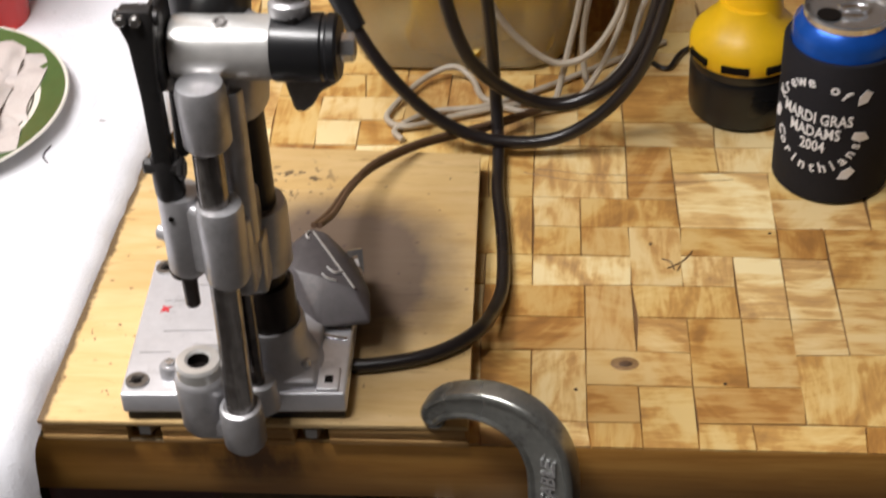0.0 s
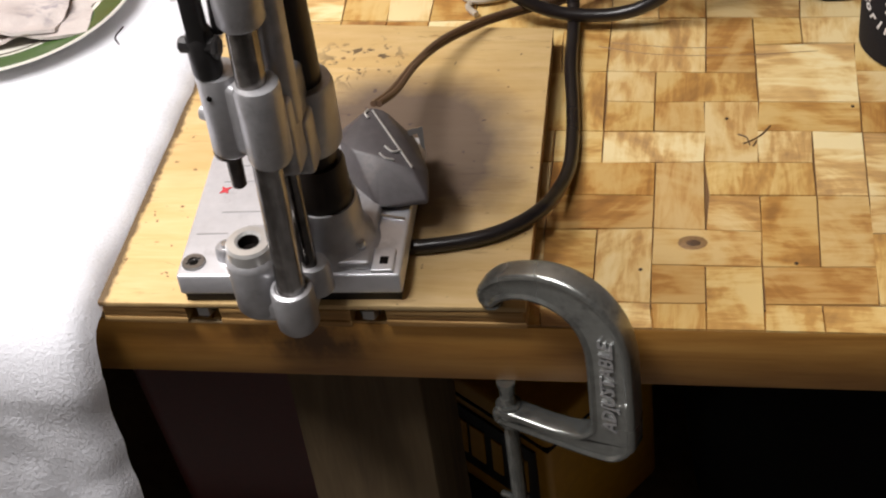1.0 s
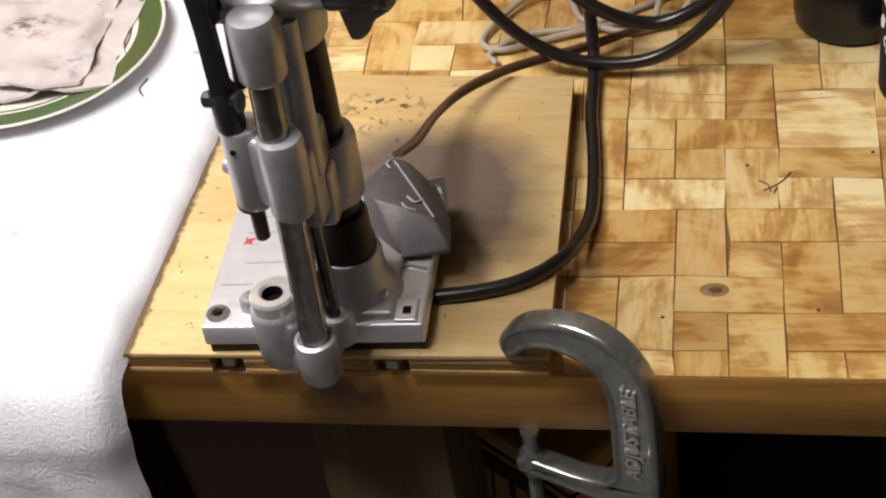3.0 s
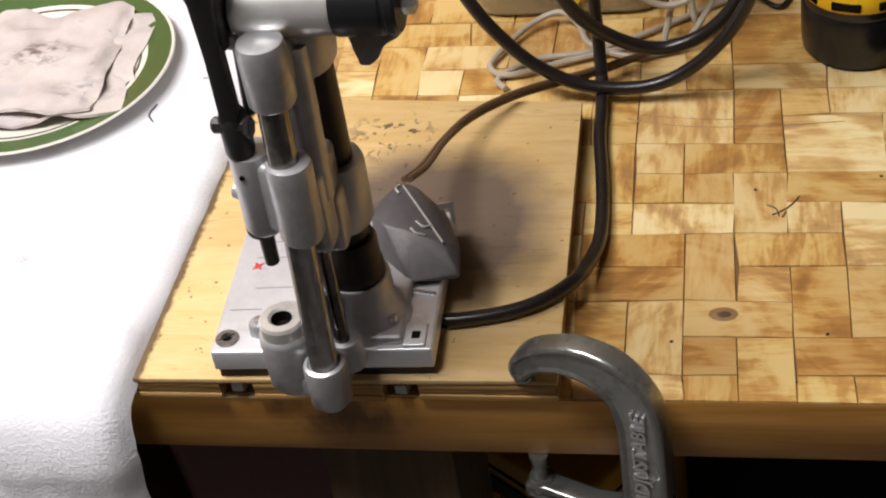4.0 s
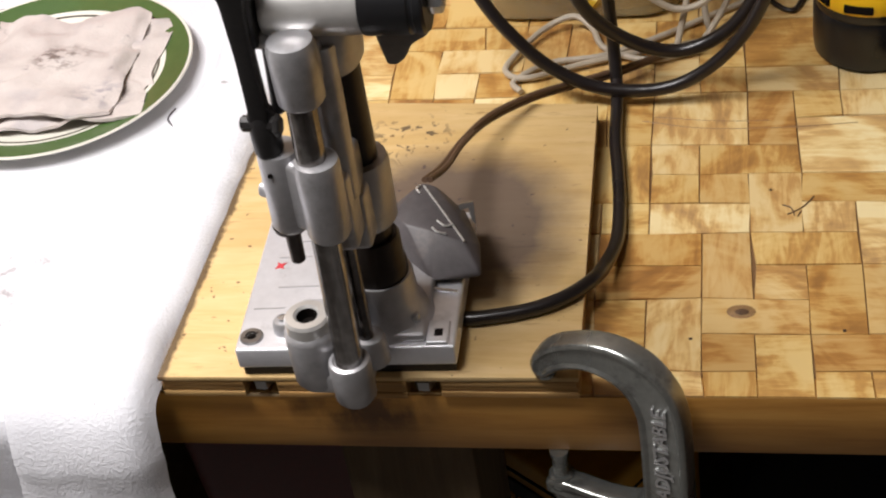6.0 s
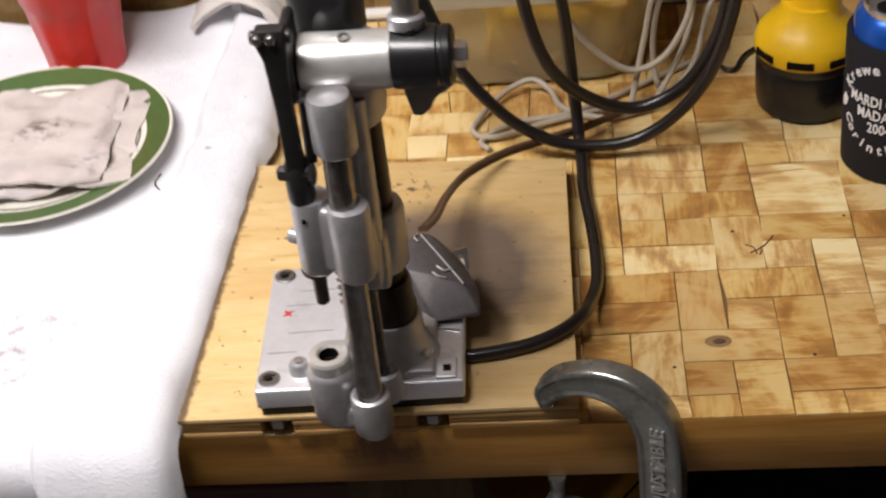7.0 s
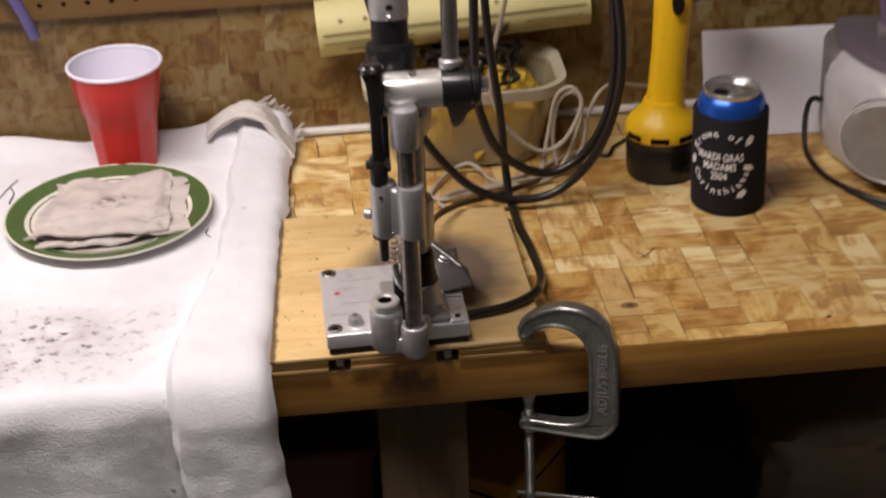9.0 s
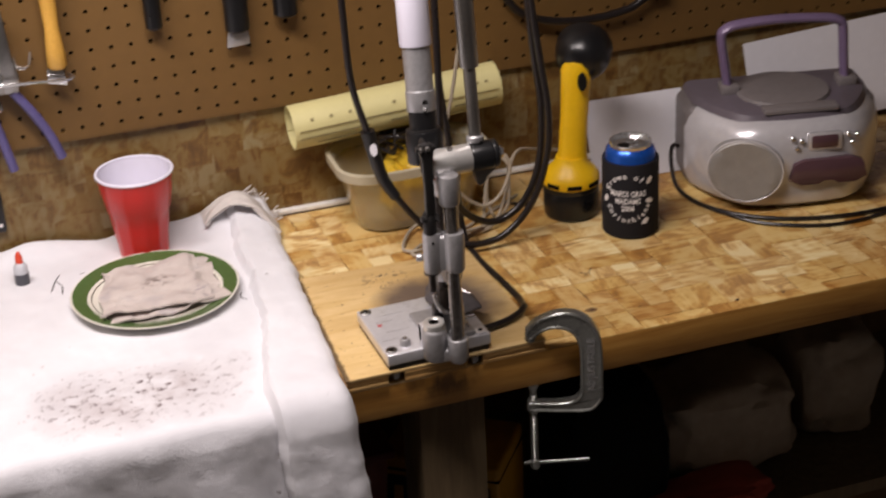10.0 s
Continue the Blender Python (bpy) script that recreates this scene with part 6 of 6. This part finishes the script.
def chip_corners(c, r, w, h, gap):
    (x0, y0), (x1, y1), (x2, y2), (x3, y3) = lattice(c, r), lattice(c + w, r), lattice(c + w, r + h), lattice(c, r + h)
    return [(x0 + gap, y0 + gap), (x1 - gap, y1 + gap), (x2 - gap, y2 - gap), (x3 + gap, y3 - gap)]


near, rest = [], []
for c, r, w, h in chip_layout((-38, 41), (0, 19), KNOWN, rng):
    (near if -2 <= c < 16 and r < 18 and len(near) < 290 else rest).append((c, r, w, h))
for c, r, w, h in near:
    cs = chip_corners(c, r, w, h, 0.00030)
    ox, oy = cs[0]
    vs = chip_verts([(x - ox, y - oy) for x, y in cs], 0.0, 0.0012, rng)
    me = bpy.data.meshes.new("wood_chip")
    me.from_pydata(vs, [], CHIP_FACES)
    me.materials.append(M["chip"])
    ob = new("wood_chip", me)
    ob.location = (ox, oy, 0.0)
    ob.parent = bench_top
vs, fs = [], []
for c, r, w, h in rest:
    n = len(vs)
    vs += chip_verts(chip_corners(c, r, w, h, 0.00030), 0.0, 0.0012, rng)
    fs += [tuple(n + i for i in f) for f in CHIP_FACES]
me = bpy.data.meshes.new("chip_surface")
me.from_pydata(vs, [], fs)
me.materials.append(M["chip_rest"])
ob = tagged(new("chip_surface", me), kind="stuff")
ob.parent = bench_top

vs, fs = [], []
rng = random.Random(5)
for c, r, w, h in chip_layout((-44, 60), (-2, 29), [], rng):
    n, g = len(vs), -0.0045
    x0, x1 = c * 0.023 + g, (c + w) * 0.023 - g
    z0, z1 = r * 0.0245 + g, (r + h) * 0.0245 - g
    jx = rng.uniform(-0.004, 0.004)
    z0, z1 = z0 + rng.uniform(-0.004, 0.004), z1 + rng.uniform(-0.004, 0.004)
    corners = [(x0 + jx, z0), (x1 + jx, z0), (x1 + jx, z1), (x0 + jx, z1)]
    flat = chip_verts(corners, rng.uniform(0, 0.0006), 0.0015, rng)
    vs += [(x, WALL_Y - 0.003 - z, zz) for x, zz, z in flat]
    fs += [tuple(n + i for i in f) for f in CHIP_FACES]
me = bpy.data.meshes.new("wall_chip_surface")
me.from_pydata(vs, [], fs)
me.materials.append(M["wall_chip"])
ob = tagged(new("wall_chip_surface", me), kind="stuff")
ob.parent = wall_north
